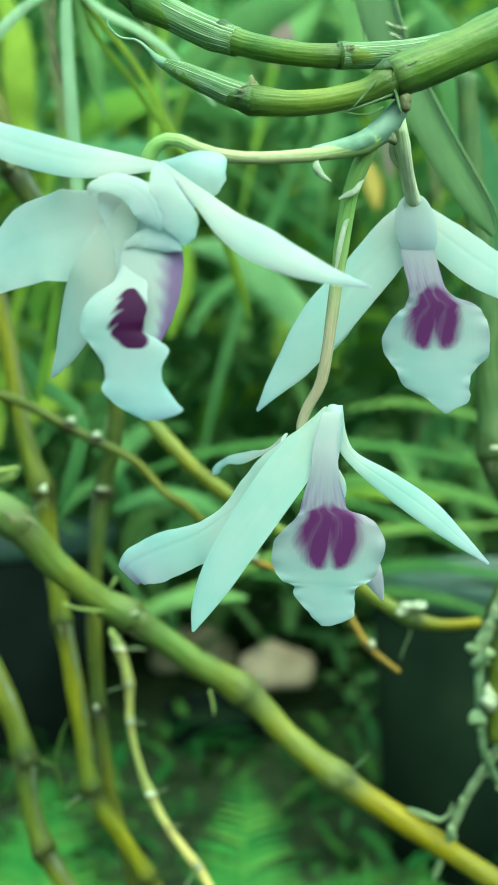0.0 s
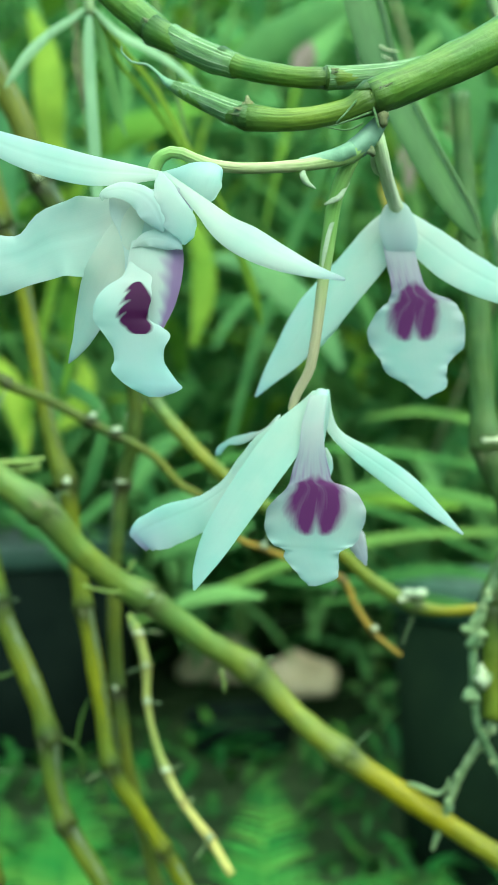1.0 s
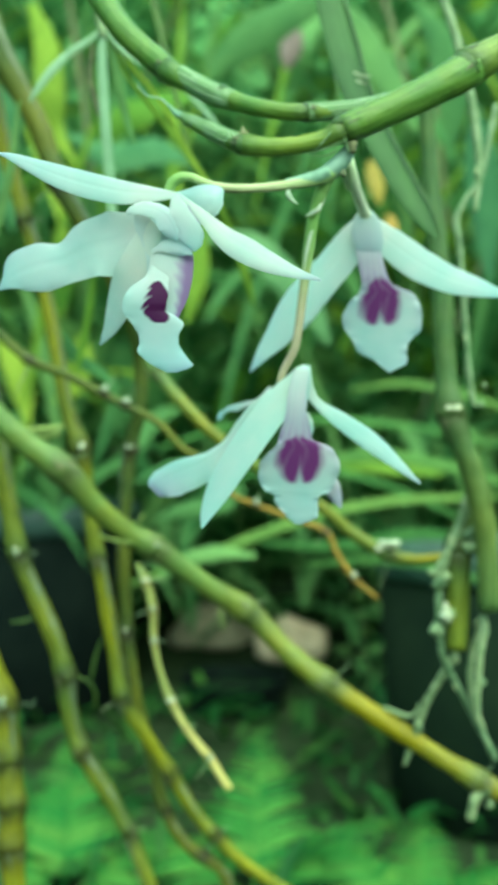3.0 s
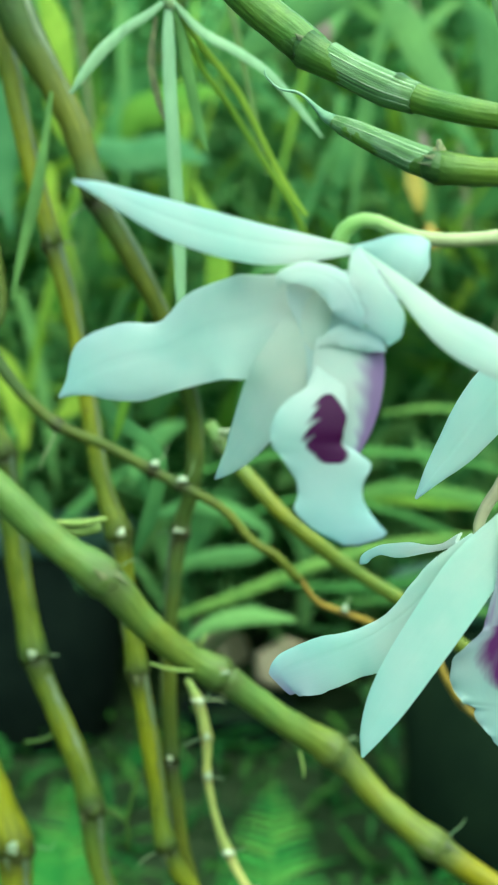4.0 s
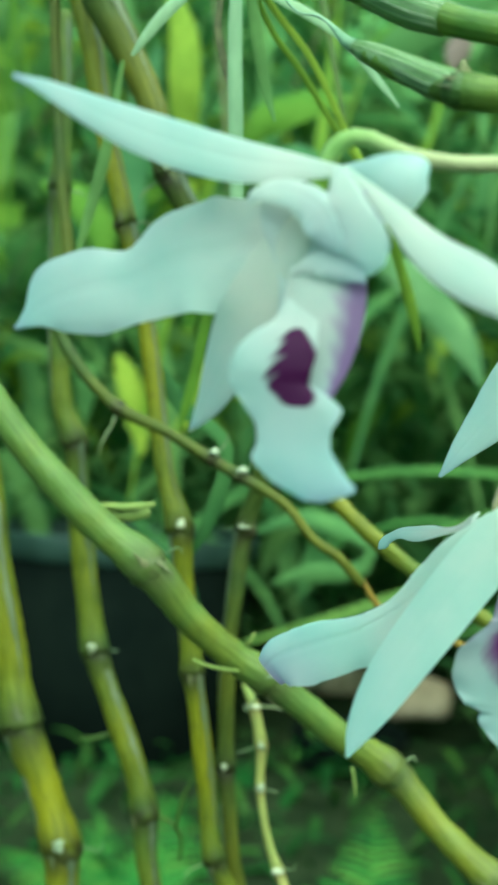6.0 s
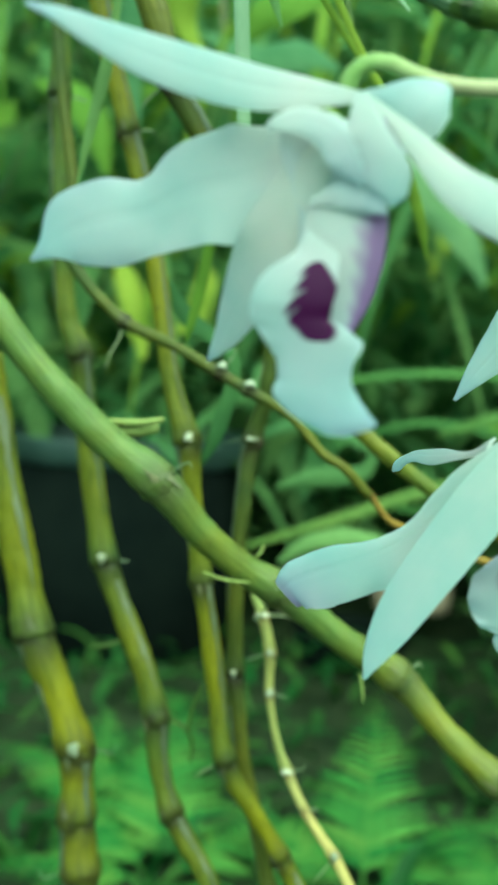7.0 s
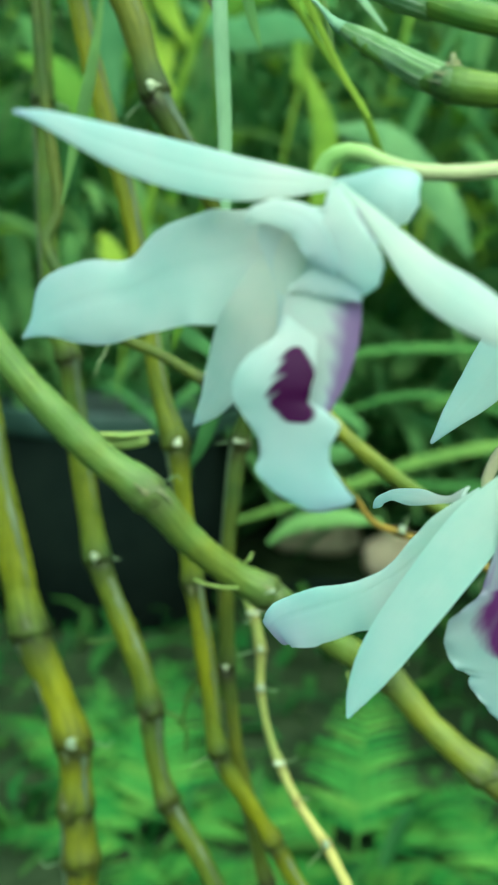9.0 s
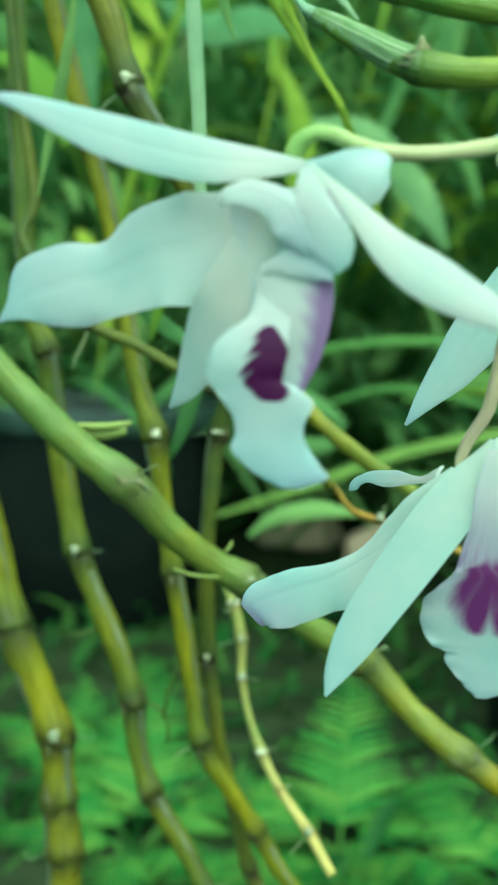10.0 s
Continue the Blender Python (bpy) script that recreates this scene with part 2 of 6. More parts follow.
def sheet(name, rows, material, parent, face=(0, -1, 0), bulge=0.25, ripple=0.0, waves=3.0, thick=0.0006, n=30, m=15, label="", paint=None, twist=0.0, seed=0, frill=0.0, level=False):
    """A petal or leaf: rows of (x, y, z, half width to one side, half width to the other) from base to tip."""
    c = curve_rows(rows, n)
    mid, wl, wr = c[:, :3], np.maximum(c[:, 3], 1e-5), np.maximum(c[:, 4], 1e-5)
    tan = unit(np.gradient(mid, axis=0))
    if level:
        tan = np.tile(unit(mid[-1] - mid[0]) * (0, 0.3, 1), (n, 1))
        tan = unit(tan)
    nrm = unit(np.array(face, float) - tan * (tan @ np.array(face, float))[:, None])
    side = np.cross(nrm, tan)
    u = np.linspace(0, 1, n)
    if twist:
        a = radians(twist) * u[:, None]
        nrm, side = np.cos(a) * nrm + np.sin(a) * side, np.cos(a) * side - np.sin(a) * nrm
    v = np.linspace(-1, 1, m)
    if frill:
        g = lambda k: frill * (np.sin(k * u + seed) + 0.7 * np.sin(1.9 * k * u + 1 + 2 * seed) + 0.5 * np.sin(3.3 * k * u + 3 * seed))
        wl, wr = wl * (1 + g(31.0)), wr * (1 + g(27.0))
    w = np.where(v[None] < 0, wl[:, None], wr[:, None]) * v[None]
    half = 0.5 * (wl + wr)
    pad = np.r_[[half[0]] * (n // 6), half, [half[-1]] * (n // 6)]
    half = np.convolve(pad, np.hanning(2 * (n // 6) + 1) / np.hanning(2 * (n // 6) + 1).sum(), 'valid')[:, None] if level else half[:, None]
    rise = bulge * half * (1 - v[None] ** 2)
    if level:
        rise = bulge * half.max() * (1 - (w / half.max()) ** 2)
    rise = rise + ripple * half * np.abs(v[None]) ** (7 if level else 3) * (np.sin(waves * 6.283 * u[:, None] + 2.1 * np.sign(v)[None] + seed) + 0.45 * np.sin(2.7 * waves * 6.283 * u[:, None] + 1.3 * np.sign(v)[None] + 2 * seed))
    rise = rise - 0.03 * half * np.exp(-(v[None] / 0.07) ** 2) * (bulge != 0 and not level)
    grid = mid[:, None] + side[:, None] * w[..., None] + nrm[:, None] * rise[..., None]
    du, dv = np.gradient(grid, axis=0), np.gradient(grid, axis=1)
    gn = unit(np.cross(dv, du))
    t = thick / 2 * (1 - 0.75 * np.abs(v) ** 6)[None, :, None]
    verts = np.concatenate([(grid + gn * t).reshape(-1, 3), (grid - gn * t).reshape(-1, 3)])
    faces, o = [], n * m
    for i in range(n - 1):
        for j in range(m - 1):
            q = i * m + j
            faces.append((q, q + 1, q + m + 1, q + m))
            faces.append((o + q, o + q + m, o + q + m + 1, o + q + 1))
    rim = [j for j in range(m)] + [i * m + m - 1 for i in range(1, n)] + [(n - 1) * m + j for j in range(m - 2, -1, -1)] + [i * m for i in range(n - 2, 0, -1)]
    for a, b in zip(rim, rim[1:] + rim[:1]):
        faces.append((a, o + a, o + b, b))
    uu, vv = np.meshgrid(u, v, indexing="ij")
    uv = np.stack([uu.ravel(), vv.ravel()], 1)
    marks = {"flush": np.zeros(2 * o), "mark": np.zeros(2 * o)}
    if paint:
        fl, mk = paint(uu, vv)
        marks = {"flush": np.tile(np.ravel(fl), 2), "mark": np.tile(np.ravel(mk), 2)}
    return mesh_object(name, verts, faces, material, parent, label, np.tile(uv, (2, 1)), marks, crease=42)


def tube(name, rows, material, parent=None, label="", sides=14, step=0.0025, ripe=0.0, ribs=0.0, seed=0):
    """A round stem: rows of (x, y, z, radius) or (x, y, z, radius, ripeness)."""
    a = np.array(rows, float)
    if a.shape[1] == 4:
        a = np.hstack([a, np.full((len(a), 1), ripe)])
    if a.shape[1] == 5:
        a = np.hstack([a, np.zeros((len(a), 1))])
    length = np.linalg.norm(np.diff(a[:, :3], axis=0), axis=1).sum()
    n = int(min(90, max(6, length / step)))
    c = curve_rows(a, n)
    mid, r = c[:, :3], np.maximum(c[:, 3], 1e-5)
    tan = unit(np.gradient(mid, axis=0))
    x = unit(np.cross(tan[0], (0.3, 1, 0.2)))
    xs = []
    for k in range(n):
        x = unit(x - tan[k] * (x @ tan[k]))
        xs.append(x)
    xs = np.array(xs)
    ys = np.cross(tan, xs)
    rng = np.random.RandomState(seed + 7)
    run = np.r_[0, np.cumsum(np.linalg.norm(np.diff(mid, axis=0), axis=1))]
    th = np.linspace(0, 2 * np.pi, sides, endpoint=False)
    lump = 1 + sum(0.016 * np.sin(run * k + rng.rand() * 6) for k in (210, 470, 900))[:, None] + sum(0.012 * np.sin(run[:, None] * k + th[None] * j + rng.rand() * 6) for k, j in ((260, 1), (520, 2), (800, 3))) + ribs * np.cos(sides / 2 * th)[None] + 0.02 * np.sin(2 * th + rng.rand() * 6)[None]
    ring = mid[:, None] + (r[:, None] * lump)[..., None] * (np.cos(th)[None, :, None] * xs[:, None] + np.sin(th)[None, :, None] * ys[:, None])
    verts = ring.reshape(-1, 3)
    faces = []
    for i in range(n - 1):
        for j in range(sides):
            k = (j + 1) % sides
            faces.append((i * sides + j, i * sides + k, (i + 1) * sides + k, (i + 1) * sides + j))
    verts = np.vstack([verts, mid[0] - tan[0] * r[0] * 0.35, mid[-1] + tan[-1] * r[-1] * 0.35])
    e = n * sides
    for j in range(sides):
        k = (j + 1) % sides
        faces.append((e, k, j))
        faces.append((e + 1, (n - 1) * sides + j, (n - 1) * sides + k))
    uv = np.stack([np.tile(np.abs(th / np.pi - 1), n), np.repeat(run * 100, sides)], 1)
    uv = np.vstack([uv, [[0, 0], [0, run[-1] * 100]]])
    rp = np.r_[np.repeat(c[:, 4], sides), c[0, 4], c[-1, 4]]
    jt = np.r_[np.repeat(c[:, 5], sides), c[0, 5], c[-1, 5]]
    return mesh_object(name, verts, faces, material, parent, label, uv, {"ripe": rp, "scar": jt})


def knob(name, at, size, material, parent, label="", seed=0, squash=(1, 1, 1)):
    """A small uneven swelling."""
    bm = bmesh.new()
    bmesh.ops.create_icosphere(bm, subdivisions=2, radius=1)
    rng = np.random.RandomState(seed)
    ph = rng.rand(3) * 6
    for v in bm.verts:
        d = 1 + 0.30 * math.sin(3.1 * v.co.x + ph[0]) + 0.24 * math.sin(3.7 * v.co.z + ph[1]) + 0.16 * math.sin(6 * v.co.y + 3 * v.co.x + ph[2])
        v.co = Vector((v.co.x * squash[0] * d * size + at[0], v.co.y * squash[1] * d * size + at[1], v.co.z * squash[2] * d * size + at[2]))
    return part(name, bm, material, parent, label)


def cane(label, rows, joints, material, name="orchid_cane", category="orchid cane", group="orchid canes", seed=0, buds=(), bud_side=(0, -1, 0.2), film=False):
    """A jointed cane. rows: (x, y, z, radius, ripeness); joints: the rows at which it is jointed; buds: joints with a pale bud."""
    top = thing(name, label, category, group)
    cuts = [0, *joints, len(rows) - 1]
    rng = np.random.RandomState(seed)
    fine = curve_rows(rows, (len(rows) - 1) * 8 + 1)
    run = np.r_[0, np.cumsum(np.linalg.norm(np.diff(fine[:, :3], axis=0), axis=1))]
    # a slight kink at every joint
    for k, j in enumerate(joints):
        near = np.exp(-np.abs(run - run[j * 8]) / (5 * fine[j * 8, 3]))
        fine[:, 0] += near * fine[j * 8, 3] * (0.32 if k % 2 else -0.32)
    for k, (a, b) in enumerate(zip(cuts, cuts[1:])):
        if b <= a:
            continue
        c = fine[a * 8:b * 8 + 1].copy()
        r = c[:, 3].copy()
        lo, hi = run[a * 8:b * 8 + 1] - run[a * 8], run[b * 8] - run[a * 8:b * 8 + 1]
        end = np.exp(-(hi / (1.5 * r)) ** 2) * (b in joints)
        start = np.exp(-(lo / (1.2 * r)) ** 2) * (a in joints)
        c[:, 3] = r * (0.90 + 0.27 * end + 0.12 * start + 0.03 * np.sin(run[a * 8:b * 8 + 1] * 160 + seed))
        c[:, 4] = c[:, 4] * (1 - 0.5 * end - 0.3 * start) + 0.18 * np.sin(run[a * 8:b * 8 + 1] * 95 + 2 * seed) * (c[:, 4] > 0.15)
        scar = 0.9 * np.exp(-(hi / (1.1 * r)) ** 2) * (b in joints) + np.exp(-(lo / (1.5 * r)) ** 2) * (a in joints)
        c = np.hstack([c, scar[:, None]])
        tube("internode", c, material, top, seed=seed + k, sides=18)
        # dry silvery film left of the old leaf sheath along one side
        if film and run[b * 8] - run[a * 8] > 0.012:
            side = np.array((rng.choice((-0.75, 0.75)), -0.66, 0.1))
            i0, i1 = int(len(c) * rng.uniform(0.0, 0.15)), int(len(c) * rng.uniform(0.7, 0.98))
            pick = [c[int(q)] for q in np.linspace(i0, i1, 6)]
            rows_ = [(*(q[:3] + side * q[3] * 1.03), q[3] * f * 0.32, q[3] * f * 0.24) for q, f in zip(pick, (0.9, 1.0, 0.55, 0.8, 0.45, 0.08))]
            sheet("papery_film", rows_, FILM, top, face=tuple(side), bulge=0.28, ripple=0.12, waves=3, thick=0.00025, n=26, m=7, frill=0.16, seed=seed + k)
    for j in joints:
        k = j * 8
        p, d, r = fine[k, :3], unit(fine[min(k + 1, len(fine) - 1), :3] - fine[max(k - 1, 0), :3]), fine[k, 3]
        lean = unit(np.cross(d, rng.randn(3))) * 0.10 * r
        tube("node_ring", [(*(p + d * r * s + lean * g), r * f, fine[k, 4] * 0.4, 1.0) for s, f, g in ((-0.30, 1.0, -1), (-0.12, 1.11, 0.3), (0.06, 1.10, 1), (0.2, 1.0, -0.4))], material, top, step=0.0005, seed=seed + j, sides=18)
        # torn remains of the old leaf sheath
        for q in range(rng.randint(1, 3)):
            out = unit(np.array((rng.uniform(-1, 1), -0.8, rng.uniform(-0.3, 0.6))))
            out = unit(out - d * (out @ d))
            s = p + out * r * 1.02 - d * r * 0.2
            go = d * rng.choice((-1, 1))
            sheet("sheath_scrap", [(*(s + go * r * t + out * r * lift), r * w, r * w * 0.8) for t, lift, w in ((0, 0.02, 0.20), (0.3, 0.06, 0.22), (0.6, 0.08, 0.12), (rng.uniform(0.8, 1.3), 0.15, 0.02))], DRY, top, face=tuple(out), bulge=0.3, ripple=0.3, waves=2, thick=0.0002, n=9, m=5)
        # thin pale root at some joints
        if seed > 10 and rng.rand() < 0.6:
            side = unit(np.cross(d, (0, 1, 0.1))) * rng.choice((-1, 1))
            ln = rng.uniform(2.0, 4.5) * min(r, 0.0022)
            rr = rng.uniform(0.00022, 0.0004)
            tube("root_hair", [(*(p + side * r * 0.8), rr), (*(p + side * (r + 0.4 * ln) + d * ln * 0.1), rr), (*(p + side * (r + 0.8 * ln) + np.array((0, 0, -0.25 * ln))), rr * 0.8), (*(p + side * (r + ln) + np.array((0, 0, rng.uniform(-0.7, 0.3) * ln))), rr * 0.4)], ROOT, top, sides=6, seed=j, step=0.0012)
        if j in buds:
            knob("bud", p + np.array(bud_side) * r * 0.95 + np.array((0, 0, r * 0.3)), max(r * 0.40, 0.0013), BUD, top, "pale dormant bud", seed + j, (1.2, 0.9, 0.8))
    return top


def sheath(rows, parent, label="silvery papery sheath", seed=0, material=PAPER):
    """A thin ribbed sleeve with a slightly ragged end, over an internode."""
    rows = [(*r[:3], r[3] * 1.03) for r in rows]
    return tube("sheath", rows, material, parent, label, sides=28, ribs=0.006, seed=seed, ripe=0.05)

# ---- the three open flowers ----
def lip_marks(us, outs, ins, mids, neck):
    """Two dark lobes joined along the midrib, streaked upwards into a lilac neck."""
    def paint(u, v):
        w = np.abs(v - np.interp(u, us, mids))
        rough = 0.015 * np.sin(50 * v + 9 * np.sin(14 * u)) + 0.008 * np.sin(61 * u + 17 * v)
        out = np.interp(u, us, outs)
        gap = np.minimum((1.03 * out - w) + rough, (w - np.interp(u, us, ins)) * 0.9 + 0.16)
        lobe = np.clip(0.5 + gap * np.where(w > 0.5 * out, 2.6, 4.0), 0, 1) * np.clip((u - us[0] + 0.03) / 0.07, 0, 1) * np.clip((us[-1] + 0.012 - u) / 0.025, 0, 1)
        lobe = lobe * (0.84 + 0.16 * np.clip(w / (0.12 * out + 0.01), 0, 1)) * (0.9 + 0.1 * np.sin(13 * v + 9 * u))
        feather = np.clip((u - us[0] + 0.10) / 0.1, 0, 1) * np.clip((us[1] + 0.04 - u) / 0.08, 0, 1)
        streak = feather * np.clip(0.25 + 0.9 * np.sin(23 * v + 8 * u) * np.sin(9 * v - 30 * u + 1), 0, 1) * np.clip(w * 3, 0, 1)
        lilac = 0.40 * np.exp(-((u - neck) / 0.15) ** 2) * (1 - 0.15 * np.sin(19 * v) ** 2)
        rim = 0.15 * np.clip((u - 0.9) / 0.1, 0, 1) + 0.12 * np.abs(v) ** 7
        return np.clip(lilac + 0.35 * streak + rim, 0, 0.85), lobe
    return paint


def edge_flush(u, v):
    """A faint violet flush at the tip."""
    return 0.24 * np.clip((u - 0.84) / 0.16, 0, 1) ** 1.5 + 0.10 * np.abs(v) ** 8 * np.clip(u * 2 - 0.4, 0, 1), 0 * u


def side_marks(u, v):
    """The large flower's lip: a dark patch with a streaked edge."""
    mid = np.interp(u, (0.19, 0.29, 0.36, 0.43, 0.52), (0.42, 0.62, 0.55, 0.44, 0.2))
    reach = 0.47 * np.sqrt(np.clip(1 - ((u - 0.352) / 0.175) ** 2, 0, 1))
    left = mid - reach - 0.18
    patch = np.clip(0.5 + 4 * np.minimum(v - left, (mid + reach - v) * 1.3), 0, 1) * (reach > 0.02)
    comb = 0.5 + 0.5 * np.cos(6.283 * ((u + 0.10 * v) * 15.5 + 0.12 * np.sin(9 * v)))
    gap = np.clip(comb - 0.45, 0, 1) * np.clip((mid - 0.24 - v) / 0.28, 0, 1) * np.clip((0.47 - u) / 0.10, 0.25, 1)
    patch = np.clip(patch - 1.25 * gap, 0, 1)
    return 0.34 * np.clip((u - 0.74) / 0.26, 0, 1) * (0.6 + 0.4 * v), patch


def wall_marks(u, v):
    """Violet outer wall of the tube, striped towards its pale side."""
    shade = np.clip((v - 0.18) / 0.5 + 0.34 * np.sin(40 * u - 7 * v) * np.clip(0.8 - v, 0, 1), 0, 1) * 0.85
    return shade * np.clip((u - 0.02) / 0.12, 0, 1), 0 * u


def inner_marks(u, v):
    return np.clip(0.75 * np.sin(3.14 * u) + 0.2 * np.sin(12 * v), 0, 0.85), 0 * u


def throat_marks(u, v):
    return 0.05 + 0.16 * np.clip(v + 0.2, 0, 1) * np.exp(-((u - 0.4) / 0.3) ** 2), 0 * u


flower = thing("orchid_flower", "large nodding white orchid flower with deep purple lip patch", "orchid flower", "orchid flowers")
sheet("sepal", [(-0.0128, 0.1880, 0.4973, 0.00070, 0.00070), (-0.0194, 0.1865, 0.4973, 0.00208, 0.00208), (-0.0259, 0.1850, 0.4975, 0.00309, 0.00309), (-0.0322, 0.1830, 0.4984, 0.00342, 0.00325), (-0.0384, 0.1805, 0.4998, 0.00306, 0.00289), (-0.0438, 0.1780, 0.5015, 0.00218, 0.00201), (-0.0483, 0.1745, 0.5029, 0.00116, 0.00100), (-0.0510, 0.1712, 0.5033, 0.00017, 0.00017)], WHITE, flower, face=(0.1, -1, 0.28), bulge=0.10, paint=edge_flush, n=40)
sheet("sepal", [(-0.0172, 0.1852, 0.4919, 0.00159, 0.00159), (-0.0191, 0.1850, 0.4872, 0.00318, 0.00291), (-0.0215, 0.1856, 0.4823, 0.00411, 0.00358), (-0.0242, 0.1872, 0.4769, 0.00454, 0.00401), (-0.0268, 0.1905, 0.4719, 0.00379, 0.00338), (-0.0293, 0.1945, 0.4679, 0.00261, 0.00247), (-0.0314, 0.1985, 0.4652, 0.00125, 0.00125), (-0.0328, 0.2009, 0.4634, 0.00014, 0.00014)], CREAM, flower, face=(-0.15, -1, 0.25), bulge=0.16, paint=edge_flush, n=40)
sheet("petal", [(-0.0131, 0.1895, 0.4935, 0.00136, 0.00136), (-0.0198, 0.1895, 0.4901, 0.00491, 0.00572), (-0.0267, 0.1895, 0.4866, 0.00749, 0.00762), (-0.0335, 0.1897, 0.4853, 0.00696, 0.00750), (-0.0398, 0.1902, 0.4826, 0.00493, 0.00629), (-0.0459, 0.1900, 0.4810, 0.00574, 0.00601), (-0.0510, 0.1910, 0.4792, 0.00494, 0.00412), (-0.0541, 0.1914, 0.4771, 0.00151, 0.00151), (-0.0559, 0.1916, 0.4756, 0.00014, 0.00014)], WHITE, flower, bulge=0.12, ripple=0.16, waves=2.2, face=(-0.15, -1, 0.15), paint=edge_flush, n=38)
sheet("petal", [(-0.0126, 0.1855, 0.4970, 0.00045, 0.00045), (-0.0088, 0.1835, 0.4935, 0.00104, 0.00104), (-0.0050, 0.1812, 0.4897, 0.00191, 0.00191), (-0.0010, 0.1790, 0.4855, 0.00292, 0.00306), (0.0036, 0.1770, 0.4824, 0.00348, 0.00333), (0.0088, 0.1752, 0.4795, 0.00273, 0.00259), (0.0145, 0.1730, 0.4769, 0.00157, 0.00142), (0.0198, 0.1705, 0.4749, 0.00014, 0.00014)], CREAM, flower, face=(0.1, -0.9, 0.45), bulge=0.3, ripple=0.06, waves=1.5, paint=edge_flush, n=40)
sheet("inner_fold", [(-0.0102, 0.1832, 0.4943, 0.00013, 0.00013), (-0.0091, 0.1829, 0.4924, 0.00079, 0.00079), (-0.0080, 0.1827, 0.4906, 0.00092, 0.00092), (-0.0072, 0.1826, 0.4888, 0.00013, 0.00013)], LIP, flower, paint=inner_marks, bulge=-0.1, thick=0.0003, label="violet inner fold beside the column")
tube("spur", [(-0.0131, 0.1880, 0.4974, 0.00067), (-0.0107, 0.1878, 0.4972, 0.00147), (-0.0077, 0.1875, 0.4967, 0.00280), (-0.0052, 0.1872, 0.4958, 0.00373), (-0.0037, 0.1870, 0.4954, 0.00373), (-0.0029, 0.1869, 0.4951, 0.00293), (-0.0025, 0.1869, 0.4950, 0.00160)], LIP, flower, label="blunt white spur behind the lip", sides=24, step=0.0006)
sheet("throat", [(-0.0178, 0.1840, 0.4939, 0.00475, 0.00475), (-0.0176, 0.1843, 0.4917, 0.00502, 0.00502), (-0.0171, 0.1845, 0.4891, 0.00528, 0.00502), (-0.0161, 0.1844, 0.4858, 0.00475, 0.00475), (-0.0153, 0.1840, 0.4821, 0.00448, 0.00475), (-0.0154, 0.1836, 0.4784, 0.00421, 0.00395), (-0.0162, 0.1832, 0.4758, 0.00342, 0.00316)], LIP, flower, bulge=-0.12, level=True, paint=throat_marks, thick=0.0004, n=36, label="lilac-shaded throat of the lip")
sheet("side_lobe", [(-0.0237, 0.1832, 0.4915, 0.00013, 0.00013), (-0.0233, 0.1828, 0.4926, 0.00118, 0.00105), (-0.0209, 0.1822, 0.4932, 0.00170, 0.00157), (-0.0178, 0.1818, 0.4928, 0.00235, 0.00170), (-0.0151, 0.1815, 0.4914, 0.00313, 0.00183), (-0.0134, 0.1812, 0.4892, 0.00326, 0.00143), (-0.0126, 0.1810, 0.4870, 0.00209, 0.00091), (-0.0123, 0.1811, 0.4853, 0.00026, 0.00013)], LIP, flower, bulge=0.14, ripple=0.12, waves=2.3, thick=0.0004, face=(-0.15, -1, 0.35), paint=lambda u, v: (0.22 * np.clip(u - 0.35, 0, 1) * np.clip(0.7 - v, 0, 1), 0 * u), n=40, label="frilled white rim of the lip")
sheet("side_lobe", [(-0.0181, 0.1828, 0.4829, 0.00013, 0.00013), (-0.0164, 0.1824, 0.4840, 0.00118, 0.00105), (-0.0143, 0.1820, 0.4844, 0.00170, 0.00170), (-0.0119, 0.1815, 0.4839, 0.00170, 0.00170), (-0.0100, 0.1811, 0.4831, 0.00117, 0.00104), (-0.0089, 0.1810, 0.4822, 0.00013, 0.00013)], LIP, flower, bulge=0.12, ripple=0.18, waves=1.6, thick=0.0004, face=(0, -1, 0.15), paint=lambda u, v: (0.03 + 0.10 * u, 0 * u), label="frilled lilac-tinged fold of the lip")
sheet("column", [(-0.0130, 0.1832, 0.4964, 0.00053, 0.00053), (-0.0121, 0.1822, 0.4941, 0.00196, 0.00157), (-0.0111, 0.1814, 0.4920, 0.00287, 0.00183), (-0.0099, 0.1810, 0.4900, 0.00326, 0.00208), (-0.0092, 0.1808, 0.4883, 0.00365, 0.00247), (-0.0088, 0.1807, 0.4867, 0.00364, 0.00260), (-0.0085, 0.1807, 0.4854, 0.00286, 0.00195), (-0.0082, 0.1808, 0.4842, 0.00156, 0.00143), (-0.0086, 0.1811, 0.4830, 0.00013, 0.00013)], LIP, flower, level=True, bulge=0.07, ripple=0.10, waves=2.0, frill=0.02, n=44, paint=lambda u, v: (0.16 * np.clip(-v, 0, 1) * np.clip(1 - 2 * np.abs(u - 0.6), 0, 1), 0 * u), label="white column between the folds")
sheet("tube_wall", [(-0.0138, 0.1840, 0.4843, 0.00453, 0.00453), (-0.0138, 0.1832, 0.4816, 0.00499, 0.00499), (-0.0139, 0.1826, 0.4785, 0.00504, 0.00504), (-0.0136, 0.1824, 0.4751, 0.00424, 0.00424), (-0.0136, 0.1825, 0.4716, 0.00318, 0.00318), (-0.0135, 0.1826, 0.4692, 0.00192, 0.00192), (-0.0133, 0.1828, 0.4676, 0.00087, 0.00087)], LIP, flower, level=True, bulge=0.22, thick=0.0004, paint=wall_marks, n=60, m=31, label="violet striped wall of the lip")
